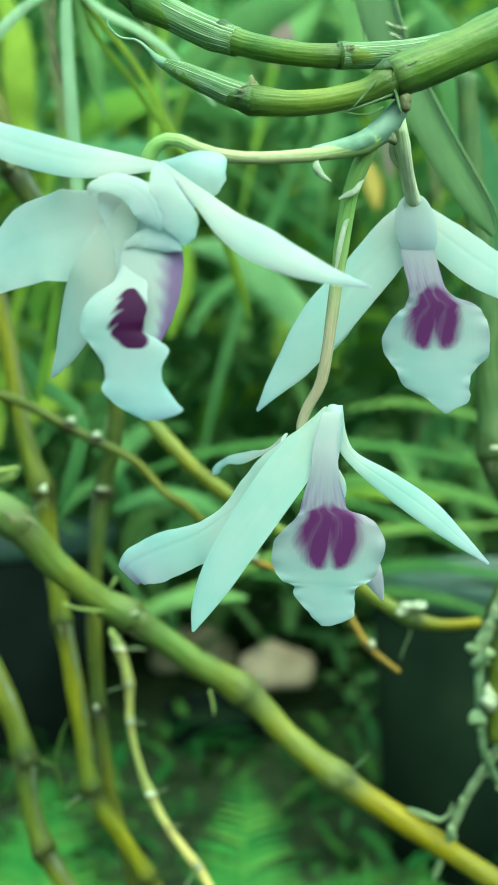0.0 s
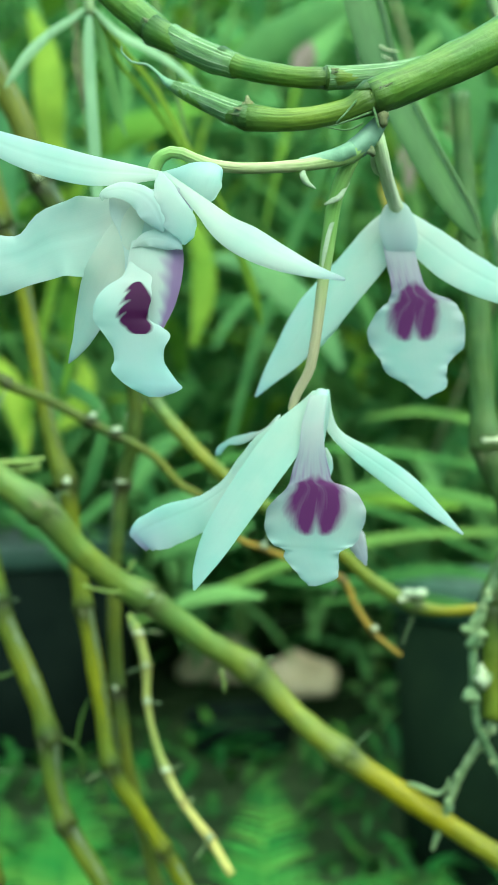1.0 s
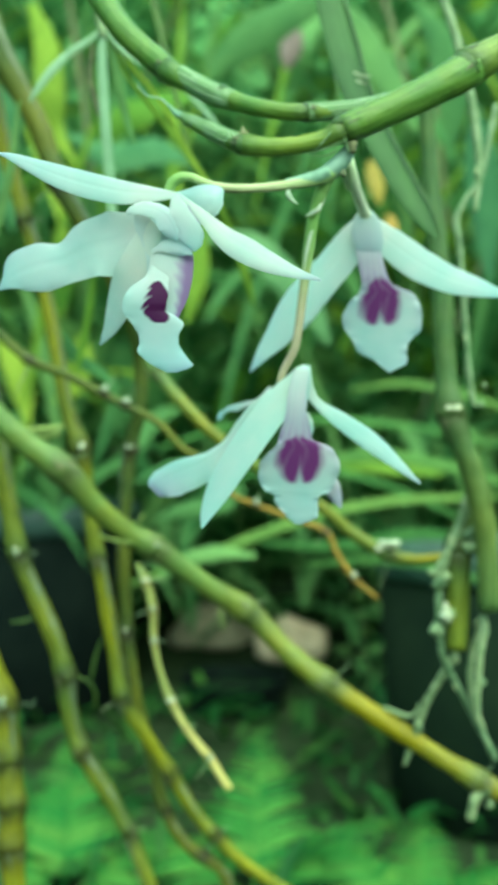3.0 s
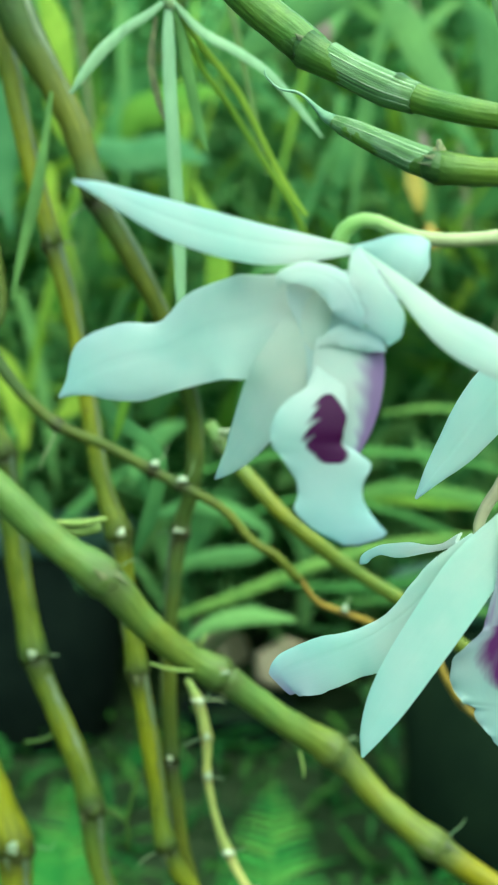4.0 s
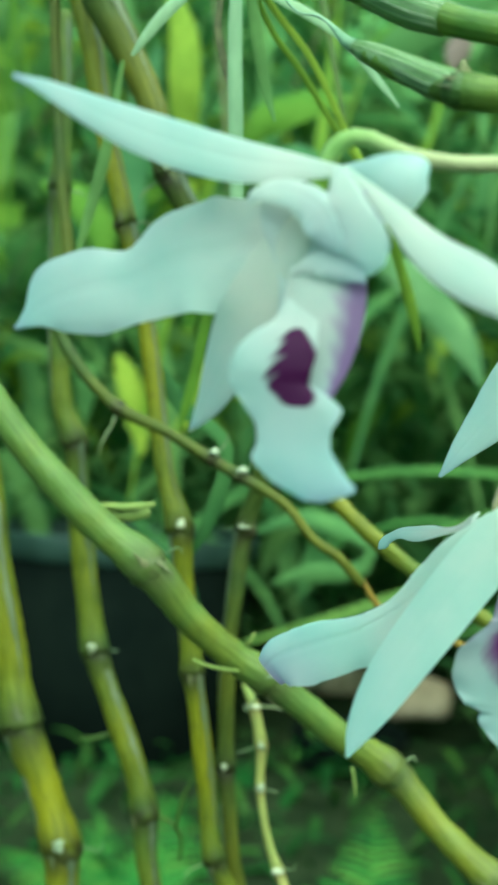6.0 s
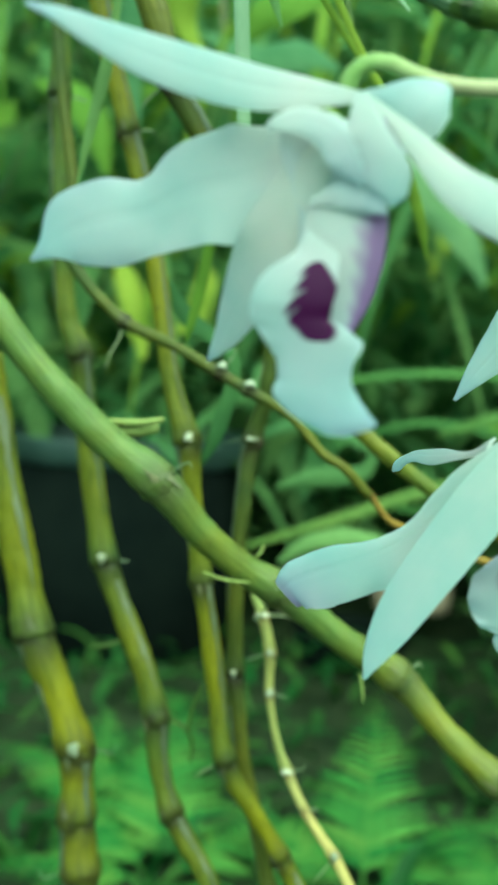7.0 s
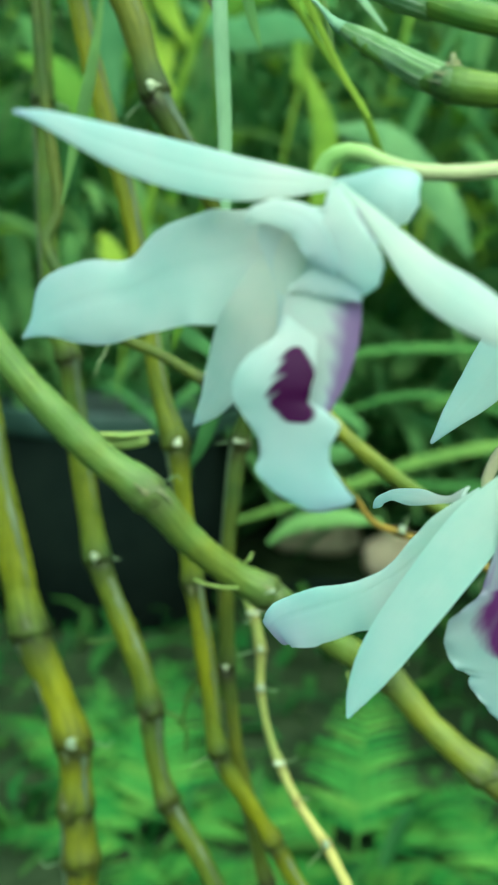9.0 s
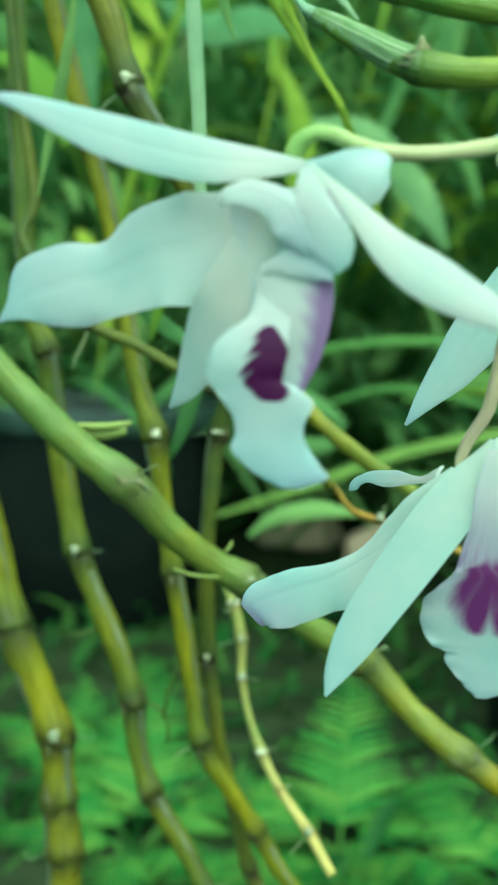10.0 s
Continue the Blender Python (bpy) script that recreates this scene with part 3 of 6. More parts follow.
sheet("lip", [(-0.0164, 0.1832, 0.4804, 0.00213, 0.00213), (-0.0166, 0.1824, 0.4788, 0.00246, 0.00246), (-0.0171, 0.1816, 0.4771, 0.00285, 0.00285), (-0.0183, 0.1807, 0.4755, 0.00395, 0.00395), (-0.0191, 0.1799, 0.4734, 0.00486, 0.00486), (-0.0197, 0.1795, 0.4712, 0.00505, 0.00505), (-0.0196, 0.1796, 0.4693, 0.00506, 0.00506), (-0.0180, 0.1796, 0.4679, 0.00571, 0.00571), (-0.0167, 0.1796, 0.4663, 0.00584, 0.00584), (-0.0165, 0.1797, 0.4641, 0.00466, 0.00466), (-0.0164, 0.1798, 0.4621, 0.00447, 0.00447), (-0.0163, 0.1798, 0.4603, 0.00513, 0.00513), (-0.0148, 0.1798, 0.4584, 0.00505, 0.00505), (-0.0133, 0.1797, 0.4571, 0.00466, 0.00466), (-0.0131, 0.1797, 0.4562, 0.00322, 0.00322), (-0.0135, 0.1798, 0.4554, 0.00112, 0.00112)], DEEP_LIP, flower, level=True, bulge=0.10, ripple=0.05, waves=3.2, thick=0.0004, frill=0.008, paint=side_marks, n=130, m=45, label="frilled white lip with a deep purple patch")

flower = thing("orchid_flower", "nodding white orchid flower with twin purple lip marks", "orchid flower", "orchid flowers")
sheet("sepal", [(0.0174, 0.2145, 0.4582, 0.00192, 0.00177), (0.0144, 0.2125, 0.4531, 0.00412, 0.00353), (0.0096, 0.2110, 0.4471, 0.00513, 0.00410), (0.0042, 0.2095, 0.4395, 0.00511, 0.00394), (-0.0008, 0.2090, 0.4322, 0.00466, 0.00364), (-0.0045, 0.2090, 0.4262, 0.00379, 0.00306), (-0.0072, 0.2090, 0.4211, 0.00204, 0.00175), (-0.0085, 0.2090, 0.4176, 0.00022, 0.00022)], COOL, flower, face=(-0.55, -1, 0.2), bulge=0.10)
sheet("petal", [(0.0112, 0.2155, 0.4531, 0.00143, 0.00143), (0.0061, 0.2162, 0.4470, 0.00325, 0.00181), (0.0028, 0.2172, 0.4434, 0.00301, 0.00237), (-0.0002, 0.2182, 0.4403, 0.00221, 0.00350), (-0.0032, 0.2192, 0.4377, 0.00176, 0.00501), (-0.0064, 0.2200, 0.4354, 0.00206, 0.00617), (-0.0096, 0.2208, 0.4337, 0.00245, 0.00565), (-0.0133, 0.2216, 0.4322, 0.00304, 0.00607), (-0.0166, 0.2223, 0.4308, 0.00315, 0.00611), (-0.0195, 0.2229, 0.4295, 0.00307, 0.00557), (-0.0214, 0.2233, 0.4283, 0.00270, 0.00482), (-0.0226, 0.2237, 0.4269, 0.00174, 0.00367)], COOL, flower, face=(-0.1, -1, 0.35), bulge=0.12, ripple=0.10, waves=2.3, n=60, m=21, frill=0.012, paint=lambda u, v: (0.40 * np.clip((u - 0.60) / 0.34, 0, 1) * (0.5 + 0.5 * v) + 0.30 * np.clip((u - 0.9) / 0.1, 0, 1), 0 * u))
sheet("sepal", [(0.0084, 0.2175, 0.4528, 0.00138, 0.00138), (0.0061, 0.2220, 0.4509, 0.00085, 0.00085), (0.0034, 0.2290, 0.4496, 0.00147, 0.00147), (0.0006, 0.2350, 0.4488, 0.00213, 0.00182), (-0.0022, 0.2390, 0.4485, 0.00139, 0.00139), (-0.0041, 0.2415, 0.4474, 0.00110, 0.00110), (-0.0053, 0.2425, 0.4462, 0.00094, 0.00094), (-0.0059, 0.2430, 0.4453, 0.00016, 0.00016)], WHITE, flower, face=(0, -1, 0.7), bulge=0.12, ripple=0.12, waves=1.5, n=36, paint=edge_flush)
sheet("petal", [(0.0179, 0.2145, 0.4588, 0.00133, 0.00133), (0.0188, 0.2155, 0.4532, 0.00134, 0.00134), (0.0213, 0.2170, 0.4491, 0.00134, 0.00134), (0.0279, 0.2190, 0.4444, 0.00241, 0.00241), (0.0357, 0.2215, 0.4390, 0.00272, 0.00272), (0.0424, 0.2237, 0.4335, 0.00167, 0.00167), (0.0486, 0.2250, 0.4282, 0.00023, 0.00023)], COOL, flower, face=(0.2, -1, 0.3), bulge=0.14, frill=0.008, m=21, paint=edge_flush)
sheet("petal", [(0.0239, 0.2210, 0.4305, 0.00135, 0.00135), (0.0250, 0.2212, 0.4278, 0.00224, 0.00209), (0.0260, 0.2214, 0.4253, 0.00165, 0.00165), (0.0269, 0.2216, 0.4233, 0.00105, 0.00090), (0.0275, 0.2217, 0.4217, 0.00015, 0.00015)], LIP, flower, bulge=0.2, ripple=0.15, waves=2.0, n=30, frill=0.02, paint=lambda u, v: (0.18 + 0.2 * u, 0 * u), label="pinkish white petal end behind the lip")
sheet("side_lobe", [(0.0185, 0.2170, 0.4468, 0.00030, 0.00030), (0.0192, 0.2172, 0.4445, 0.00059, 0.00074), (0.0195, 0.2174, 0.4424, 0.00044, 0.00059), (0.0192, 0.2174, 0.4403, 0.00015, 0.00015)], WHITE, flower, bulge=0.3, ripple=0.3, waves=2, thick=0.0003, n=18, m=7)
tube("column", [(0.0179, 0.2148, 0.4587, 0.00133), (0.0173, 0.2140, 0.4558, 0.00206), (0.0167, 0.2135, 0.4517, 0.00206), (0.0162, 0.2130, 0.4472, 0.00177), (0.0158, 0.2130, 0.4420, 0.00103)], LIP, flower, sides=18)
sheet("lip", [(0.0169, 0.2125, 0.4575, 0.00184, 0.00184), (0.0156, 0.2105, 0.4516, 0.00220, 0.00220), (0.0154, 0.2095, 0.4464, 0.00269, 0.00269), (0.0152, 0.2088, 0.4420, 0.00371, 0.00371), (0.0153, 0.2085, 0.4398, 0.00435, 0.00435), (0.0166, 0.2084, 0.4386, 0.00632, 0.00632), (0.0168, 0.2085, 0.4365, 0.00863, 0.00863), (0.0164, 0.2087, 0.4340, 0.00995, 0.00995), (0.0158, 0.2090, 0.4311, 0.01003, 0.01003), (0.0157, 0.2093, 0.4285, 0.00939, 0.00939), (0.0159, 0.2094, 0.4270, 0.00830, 0.00830), (0.0160, 0.2095, 0.4263, 0.00677, 0.00677), (0.0155, 0.2096, 0.4256, 0.00554, 0.00554), (0.0153, 0.2097, 0.4244, 0.00561, 0.00561), (0.0159, 0.2098, 0.4230, 0.00503, 0.00503), (0.0166, 0.2100, 0.4214, 0.00430, 0.00430), (0.0168, 0.2101, 0.4202, 0.00372, 0.00372), (0.0164, 0.2103, 0.4192, 0.00212, 0.00212), (0.0156, 0.2104, 0.4186, 0.00081, 0.00081)], LIP, flower, level=True, bulge=0.14, ripple=0.09, waves=4.0, thick=0.0004, frill=0.014, seed=2, paint=lip_marks((0.185, 0.235, 0.321, 0.394, 0.460, 0.494), (0.296, 0.818, 0.660, 0.569, 0.413, 0.231), (0.000, 0.000, 0.000, 0.044, 0.192, 0.277), (0.235, 0.118, -0.076, -0.015, 0.046, 0.053), 0.20), n=110, m=45, label="rounded white lip with two purple marks")

flower = thing("orchid_flower", "white orchid flower facing forward with purple throat, behind the others", "orchid flower", "orchid flowers")
sheet("petal", [(0.0360, 0.2343, 0.5003, 0.00268, 0.00268), (0.0327, 0.2340, 0.4956, 0.00456, 0.00456), (0.0281, 0.2340, 0.4895, 0.00519, 0.00519), (0.0230, 0.2340, 0.4836, 0.00536, 0.00536), (0.0167, 0.2345, 0.4764, 0.00537, 0.00537), (0.0112, 0.2350, 0.4687, 0.00395, 0.00395), (0.0068, 0.2350, 0.4632, 0.00205, 0.00205), (0.0034, 0.2350, 0.4585, 0.00023, 0.00023)], COOL, flower, face=(-0.3, -1, 0.25), bulge=0.10, ripple=0.03, frill=0.008, m=21, paint=edge_flush)
sheet("petal", [(0.0307, 0.2345, 0.4947, 0.00187, 0.00187), (0.0248, 0.2360, 0.4871, 0.00439, 0.00471), (0.0197, 0.2375, 0.4798, 0.00505, 0.00568), (0.0165, 0.2385, 0.4744, 0.00427, 0.00475), (0.0147, 0.2390, 0.4706, 0.00238, 0.00269), (0.0136, 0.2392, 0.4684, 0.00111, 0.00143), (0.0131, 0.2393, 0.4671, 0.00016, 0.00016)], COOL, flower, bulge=0.15, ripple=0.14, waves=2.2, n=36, face=(-0.3, -1, 0.25), paint=lambda u, v: (0.55 * np.clip((u - 0.72) / 0.28, 0, 1), 0 * u))
sheet("petal", [(0.0351, 0.2343, 0.5003, 0.00220, 0.00220), (0.0388, 0.2340, 0.4959, 0.00425, 0.00425), (0.0435, 0.2340, 0.4921, 0.00488, 0.00488), (0.0492, 0.2340, 0.4880, 0.00519, 0.00519), (0.0572, 0.2350, 0.4840, 0.00441, 0.00441), (0.0651, 0.2370, 0.4820, 0.00317, 0.00317), (0.0717, 0.2385, 0.4804, 0.00160, 0.00160), (0.0758, 0.2390, 0.4794, 0.00024, 0.00024)], COOL, flower, face=(0.2, -1, 0.3), bulge=0.14, ripple=0.03, frill=0.008, m=21, paint=edge_flush)
sheet("hood", [(0.0348, 0.2306, 0.5019, 0.00070, 0.00070), (0.0348, 0.2303, 0.5012, 0.00211, 0.00199), (0.0348, 0.2300, 0.4998, 0.00315, 0.00304), (0.0349, 0.2298, 0.4976, 0.00385, 0.00385), (0.0351, 0.2298, 0.4952, 0.00420, 0.00420), (0.0355, 0.2300, 0.4927, 0.00385, 0.00397), (0.0358, 0.2304, 0.4906, 0.00304, 0.00316), (0.0361, 0.2310, 0.4889, 0.00164, 0.00164)], LIP, flower, level=True, bulge=0.10, n=36, paint=lambda u, v: (0.30 * np.clip((u - 0.45) / 0.55, 0, 1) * (1 - 0.6 * np.abs(v)), 0 * u), label="rounded white hood at the stalk")
sheet("lip", [(0.0353, 0.2345, 0.4989, 0.00390, 0.00390), (0.0352, 0.2322, 0.4927, 0.00326, 0.00326), (0.0359, 0.2299, 0.4880, 0.00342, 0.00342), (0.0367, 0.2286, 0.4840, 0.00356, 0.00356), (0.0374, 0.2284, 0.4817, 0.00403, 0.00403), (0.0386, 0.2283, 0.4803, 0.00534, 0.00534), (0.0399, 0.2283, 0.4791, 0.00711, 0.00711), (0.0398, 0.2284, 0.4778, 0.00858, 0.00858), (0.0394, 0.2286, 0.4758, 0.00990, 0.00990), (0.0392, 0.2290, 0.4721, 0.01069, 0.01069), (0.0392, 0.2292, 0.4691, 0.01000, 0.01000), (0.0389, 0.2293, 0.4671, 0.00845, 0.00845), (0.0388, 0.2295, 0.4650, 0.00714, 0.00714), (0.0395, 0.2297, 0.4629, 0.00621, 0.00621), (0.0411, 0.2299, 0.4613, 0.00474, 0.00474), (0.0417, 0.2301, 0.4598, 0.00350, 0.00350), (0.0412, 0.2302, 0.4586, 0.00147, 0.00147), (0.0411, 0.2303, 0.4578, 0.00032, 0.00032)], LIP, flower, level=True, bulge=0.12, ripple=0.09, waves=4.4, thick=0.0004, frill=0.014, seed=4, paint=lip_marks((0.188, 0.250, 0.379, 0.471, 0.525, 0.565), (0.339, 0.711, 0.617, 0.547, 0.452, 0.241), (0.000, 0.000, 0.000, 0.000, 0.175, 0.302), (0.424, 0.147, -0.195, -0.109, -0.075, -0.071), 0.20), n=110, m=45, label="rounded white lip with two purple marks")

# ---- stalks of the spray ----
spray = thing("flower_spray", "forked pale green flower stalks on the orchid cane", "flower stalk")
tube("peduncle", [(0.0298, 0.2045, 0.5134, 0.00113), (0.0288, 0.2040, 0.5119, 0.00155), (0.0275, 0.2035, 0.5099, 0.00183), (0.0256, 0.2030, 0.5076, 0.00211), (0.0233, 0.2022, 0.5057, 0.00210), (0.0211, 0.2015, 0.5044, 0.00154)], HUSK, spray, label="grey-green papery stalk base", step=0.0008)
knob("joint", (0.0290, 0.2005, 0.5115), 0.0013, DRY, spray, "dark dry joint of the stalk", 5, (1.2, 0.8, 0.9))
knob("joint", (0.0266, 0.1995, 0.5048), 0.0008, DRY, spray, "", 9, (1.0, 0.8, 1.3))
tube("sheath", [(0.0230, 0.2010, 0.5056, 0.00175), (0.0203, 0.2003, 0.5041, 0.00167), (0.0175, 0.1994, 0.5031, 0.00153), (0.0147, 0.1985, 0.5023, 0.00141), (0.0129, 0.1978, 0.5018, 0.00133)], HUSK, spray, label="pale papery sheath on the stalk", step=0.0008)
tube("pedicel", [(0.0268, 0.2035, 0.5085, 0.00199, 0.2), (0.0221, 0.2015, 0.5046, 0.00184, 0.2), (0.0150, 0.1980, 0.5020, 0.00126, 0.4), (0.0080, 0.1940, 0.5003, 0.00111, 0.6), (0.0012, 0.1910, 0.4994, 0.00103, 0.6), (-0.0048, 0.1880, 0.4995, 0.00108, 0.4), (-0.0106, 0.1875, 0.5016, 0.00108, 0.1), (-0.0139, 0.1885, 0.5005, 0.00122, 0), (-0.0152, 0.1895, 0.4980, 0.00136, 0.2)], STALK, spray, sides=14)
tube("pedicel", [(0.0283, 0.2040, 0.5094, 0.00135, 0.2), (0.0294, 0.2075, 0.5063, 0.00146, 0.5), (0.0309, 0.2140, 0.5038, 0.00140, 0.8), (0.0327, 0.2220, 0.5021, 0.00142, 0.9), (0.0341, 0.2280, 0.5013, 0.00150, 0.9), (0.0348, 0.2300, 0.5004, 0.00155, 0.8)], PALE_STALK, spray, label="pale creamy green flower stalk")
tube("pedicel", [(0.0234, 0.2030, 0.5049, 0.00155, 0), (0.0218, 0.2045, 0.5018, 0.00156, 0), (0.0203, 0.2062, 0.4979, 0.00142, 0), (0.0194, 0.2075, 0.4941, 0.00150, 0.05), (0.0188, 0.2090, 0.4894, 0.00144, 0.1), (0.0182, 0.2100, 0.4845, 0.00130, 0.25), (0.0173, 0.2115, 0.4775, 0.00116, 0.7), (0.0163, 0.2130, 0.4696, 0.00109, 0.95), (0.0153, 0.2142, 0.4637, 0.00110, 1), (0.0139, 0.2152, 0.4607, 0.00103, 1), (0.0124, 0.2162, 0.4579, 0.00103, 1), (0.0115, 0.2168, 0.4549, 0.00096, 0.9), (0.0118, 0.2168, 0.4527, 0.00089, 0.6)], STALK, spray)
sheet("bract", [(0.0133, 0.1975, 0.5010, 0.00026, 0.00026), (0.0133, 0.1960, 0.4990, 0.00068, 0.00068), (0.0142, 0.1955, 0.4975, 0.00051, 0.00051), (0.0157, 0.1955, 0.4965, 0.00009, 0.00009)], BRACT, spray, bulge=0.6, ripple=0.4, waves=2, thick=0.0003)
sheet("bract", [(0.0226, 0.2060, 0.5002, 0.00027, 0.00027), (0.0208, 0.2040, 0.4970, 0.00053, 0.00053), (0.0193, 0.2040, 0.4961, 0.00053, 0.00053), (0.0177, 0.2040, 0.4953, 0.00018, 0.00018)], BRACT, spray, bulge=0.5, thick=0.0003)
sheet("bract", [(0.0207, 0.2072, 0.4955, 0.00018, 0.00018), (0.0190, 0.2068, 0.4910, 0.00044, 0.00044), (0.0179, 0.2070, 0.4863, 0.00044, 0.00044), (0.0173, 0.2075, 0.4825, 0.00009, 0.00009)], BRACT, spray, bulge=0.3, thick=0.0003)
sheet("bract", [(0.0282, 0.2070, 0.5073, 0.00018, 0.00018), (0.0277, 0.2085, 0.5054, 0.00045, 0.00045), (0.0284, 0.2110, 0.5039, 0.00045, 0.00045), (0.0296, 0.2130, 0.5032, 0.00009, 0.00009)], BRACT, spray, bulge=0.4, thick=0.0003)

# ---- canes near the flowers ----
orchid = cane("arching green orchid cane with silvery papery sheaths and withered tip", [(0.0830, 0.2150, 0.5461, 0.00442, 0.2), (0.0721, 0.2120, 0.5407, 0.00438, 0.2), (0.0591, 0.2080, 0.5326, 0.00418, 0.2), (0.0479, 0.2050, 0.5260, 0.00386, 0.2), (0.0364, 0.2030, 0.5202, 0.00355, 0.25), (0.0261, 0.2015, 0.5158, 0.00311, 0.3), (0.0215, 0.2020, 0.5136, 0.00241, 0.25), (0.0122, 0.2035, 0.5123, 0.00264, 0.25), (0.0026, 0.2064, 0.5137, 0.00253, 0.15), (-0.0037, 0.2100, 0.5168, 0.00211, 0.1), (-0.0099, 0.2145, 0.5209, 0.00178, 0.1), (-0.0142, 0.2185, 0.5242, 0.00106, 0.1)], [2, 5, 8], FRESH, seed=3)
sheath([(0.0033, 0.2062, 0.5135, 0.00252), (-0.0008, 0.2080, 0.5151, 0.00232), (-0.0045, 0.2105, 0.5175, 0.00219), (-0.0095, 0.2142, 0.5208, 0.00189), (-0.0130, 0.2175, 0.5233, 0.00142), (-0.0146, 0.2190, 0.5247, 0.00075)], orchid)
sheath([(0.0598, 0.2082, 0.5330, 0.00440), (0.0523, 0.2062, 0.5286, 0.00423), (0.0406, 0.2036, 0.5222, 0.00385), (0.0320, 0.2022, 0.5181, 0.00354), (0.0266, 0.2015, 0.5160, 0.00339)], orchid, "green sheath with a torn pale edge", material=FRESH)
for rows in (
    [(0.02598, 0.20050, 0.51811, 0.00028), (0.02338, 0.19900, 0.51420, 0.00022), (0.01987, 0.19850, 0.51017, 0.00014)],
    [(0.02695, 0.20000, 0.51276, 0.00028), (0.02339, 0.19900, 0.51112, 0.00021), (0.01892, 0.19900, 0.50959, 0.00014)],
    [(0.02649, 0.19950, 0.51573, 0.00028), (0.02733, 0.19950, 0.51264, 0.00028), (0.02819, 0.19950, 0.50941, 0.00021)],
    [(0.02513, 0.20000, 0.51052, 0.00021), (0.02202, 0.19950, 0.50900, 0.00017), (0.01779, 0.19900, 0.50946, 0.00014)],
):
    tube("torn_fibre", rows, PAPER, orchid, sides=6)
for rows in (
    [(0.0574, 0.2080, 0.5344, 0.00018), (0.0530, 0.2050, 0.5320, 0.00022), (0.0488, 0.2030, 0.5291, 0.00020), (0.0452, 0.2015, 0.5267, 0.00012)],
    [(0.0577, 0.2060, 0.5302, 0.00016), (0.0540, 0.2045, 0.5282, 0.00022), (0.0489, 0.2030, 0.5276, 0.00020), (0.0442, 0.2016, 0.5265, 0.00012)],
    [(0.0576, 0.2065, 0.5271, 0.00014), (0.0527, 0.2050, 0.5261, 0.00020), (0.0483, 0.2035, 0.5261, 0.00016), (0.0445, 0.2018, 0.5262, 0.00008)],
):
    tube("pale_fibre", rows, BRACT, orchid, sides=6, step=0.0015)
tube("dry_ring", [(0.0031, 0.2068, 0.5143, 0.00250), (0.0025, 0.2070, 0.5144, 0.00279), (0.0019, 0.2074, 0.5146, 0.00279), (0.0013, 0.2077, 0.5148, 0.00236)], DRY, orchid, "dark dry ring at a joint", sides=20, step=0.0005, ribs=0.03)
tube("withered_tip", [(-0.0139, 0.2180, 0.5239, 0.00113), (-0.0152, 0.2183, 0.5247, 0.00095), (-0.0164, 0.2187, 0.5259, 0.00057), (-0.0176, 0.2192, 0.5273, 0.00035), (-0.0189, 0.2200, 0.5287, 0.00026), (-0.0204, 0.2207, 0.5297, 0.00026), (-0.0220, 0.2212, 0.5300, 0.00023), (-0.0235, 0.2216, 0.5306, 0.00023), (-0.0247, 0.2220, 0.5318, 0.00021), (-0.0257, 0.2222, 0.5331, 0.00018), (-0.0256, 0.2224, 0.5343, 0.00009)], HUSK, orchid, label="curled withered leaf tip", sides=10, step=0.001)
knob("bud", (0.0024, 0.2056, 0.5159), 0.0012, DRY, orchid, "small dark papery bud", 3, (0.7, 0.8, 1.3))
orchid = cane("slender arching green orchid cane with a pale sheath", [(0.0668, 0.2220, 0.5412, 0.00226, 0.2), (0.0541, 0.2180, 0.5328, 0.00223, 0.2), (0.0418, 0.2140, 0.5269, 0.00206, 0.2), (0.0312, 0.2100, 0.5237, 0.00189, 0.3), (0.0187, 0.2061, 0.5215, 0.00215, 0.25), (0.0079, 0.2090, 0.5233, 0.00247, 0.2), (-0.0043, 0.2155, 0.5285, 0.00268, 0.1), (-0.0179, 0.2210, 0.5371, 0.00288, 0.1), (-0.0308, 0.2270, 0.5502, 0.00309, 0.2), (-0.0376, 0.2310, 0.5611, 0.00329, 0.3), (-0.0432, 0.2360, 0.5734, 0.00334, 0.3)], [4, 6, 7], FRESH, seed=5)
sheath([(0.0425, 0.2142, 0.5271, 0.00229), (0.0372, 0.2120, 0.5253, 0.00219), (0.0312, 0.2100, 0.5237, 0.00211), (0.0238, 0.2078, 0.5222, 0.00225), (0.0180, 0.2058, 0.5214, 0.00237)], orchid)
sheath([(-0.0006, 0.2135, 0.5266, 0.00259), (-0.0048, 0.2157, 0.5287, 0.00276), (-0.0094, 0.2178, 0.5315, 0.00285), (-0.0148, 0.2198, 0.5351, 0.00287)], orchid)
sheath([(-0.0171, 0.2207, 0.5365, 0.00303), (-0.0243, 0.2240, 0.5432, 0.00322), (-0.0308, 0.2270, 0.5502, 0.00333), (-0.0368, 0.2305, 0.5598, 0.00344)], orchid, "dull green sheath", material=FRESH)
leaves = thing("strap_leaf", "flat green strap leaf with a yellow edge", "leaf")
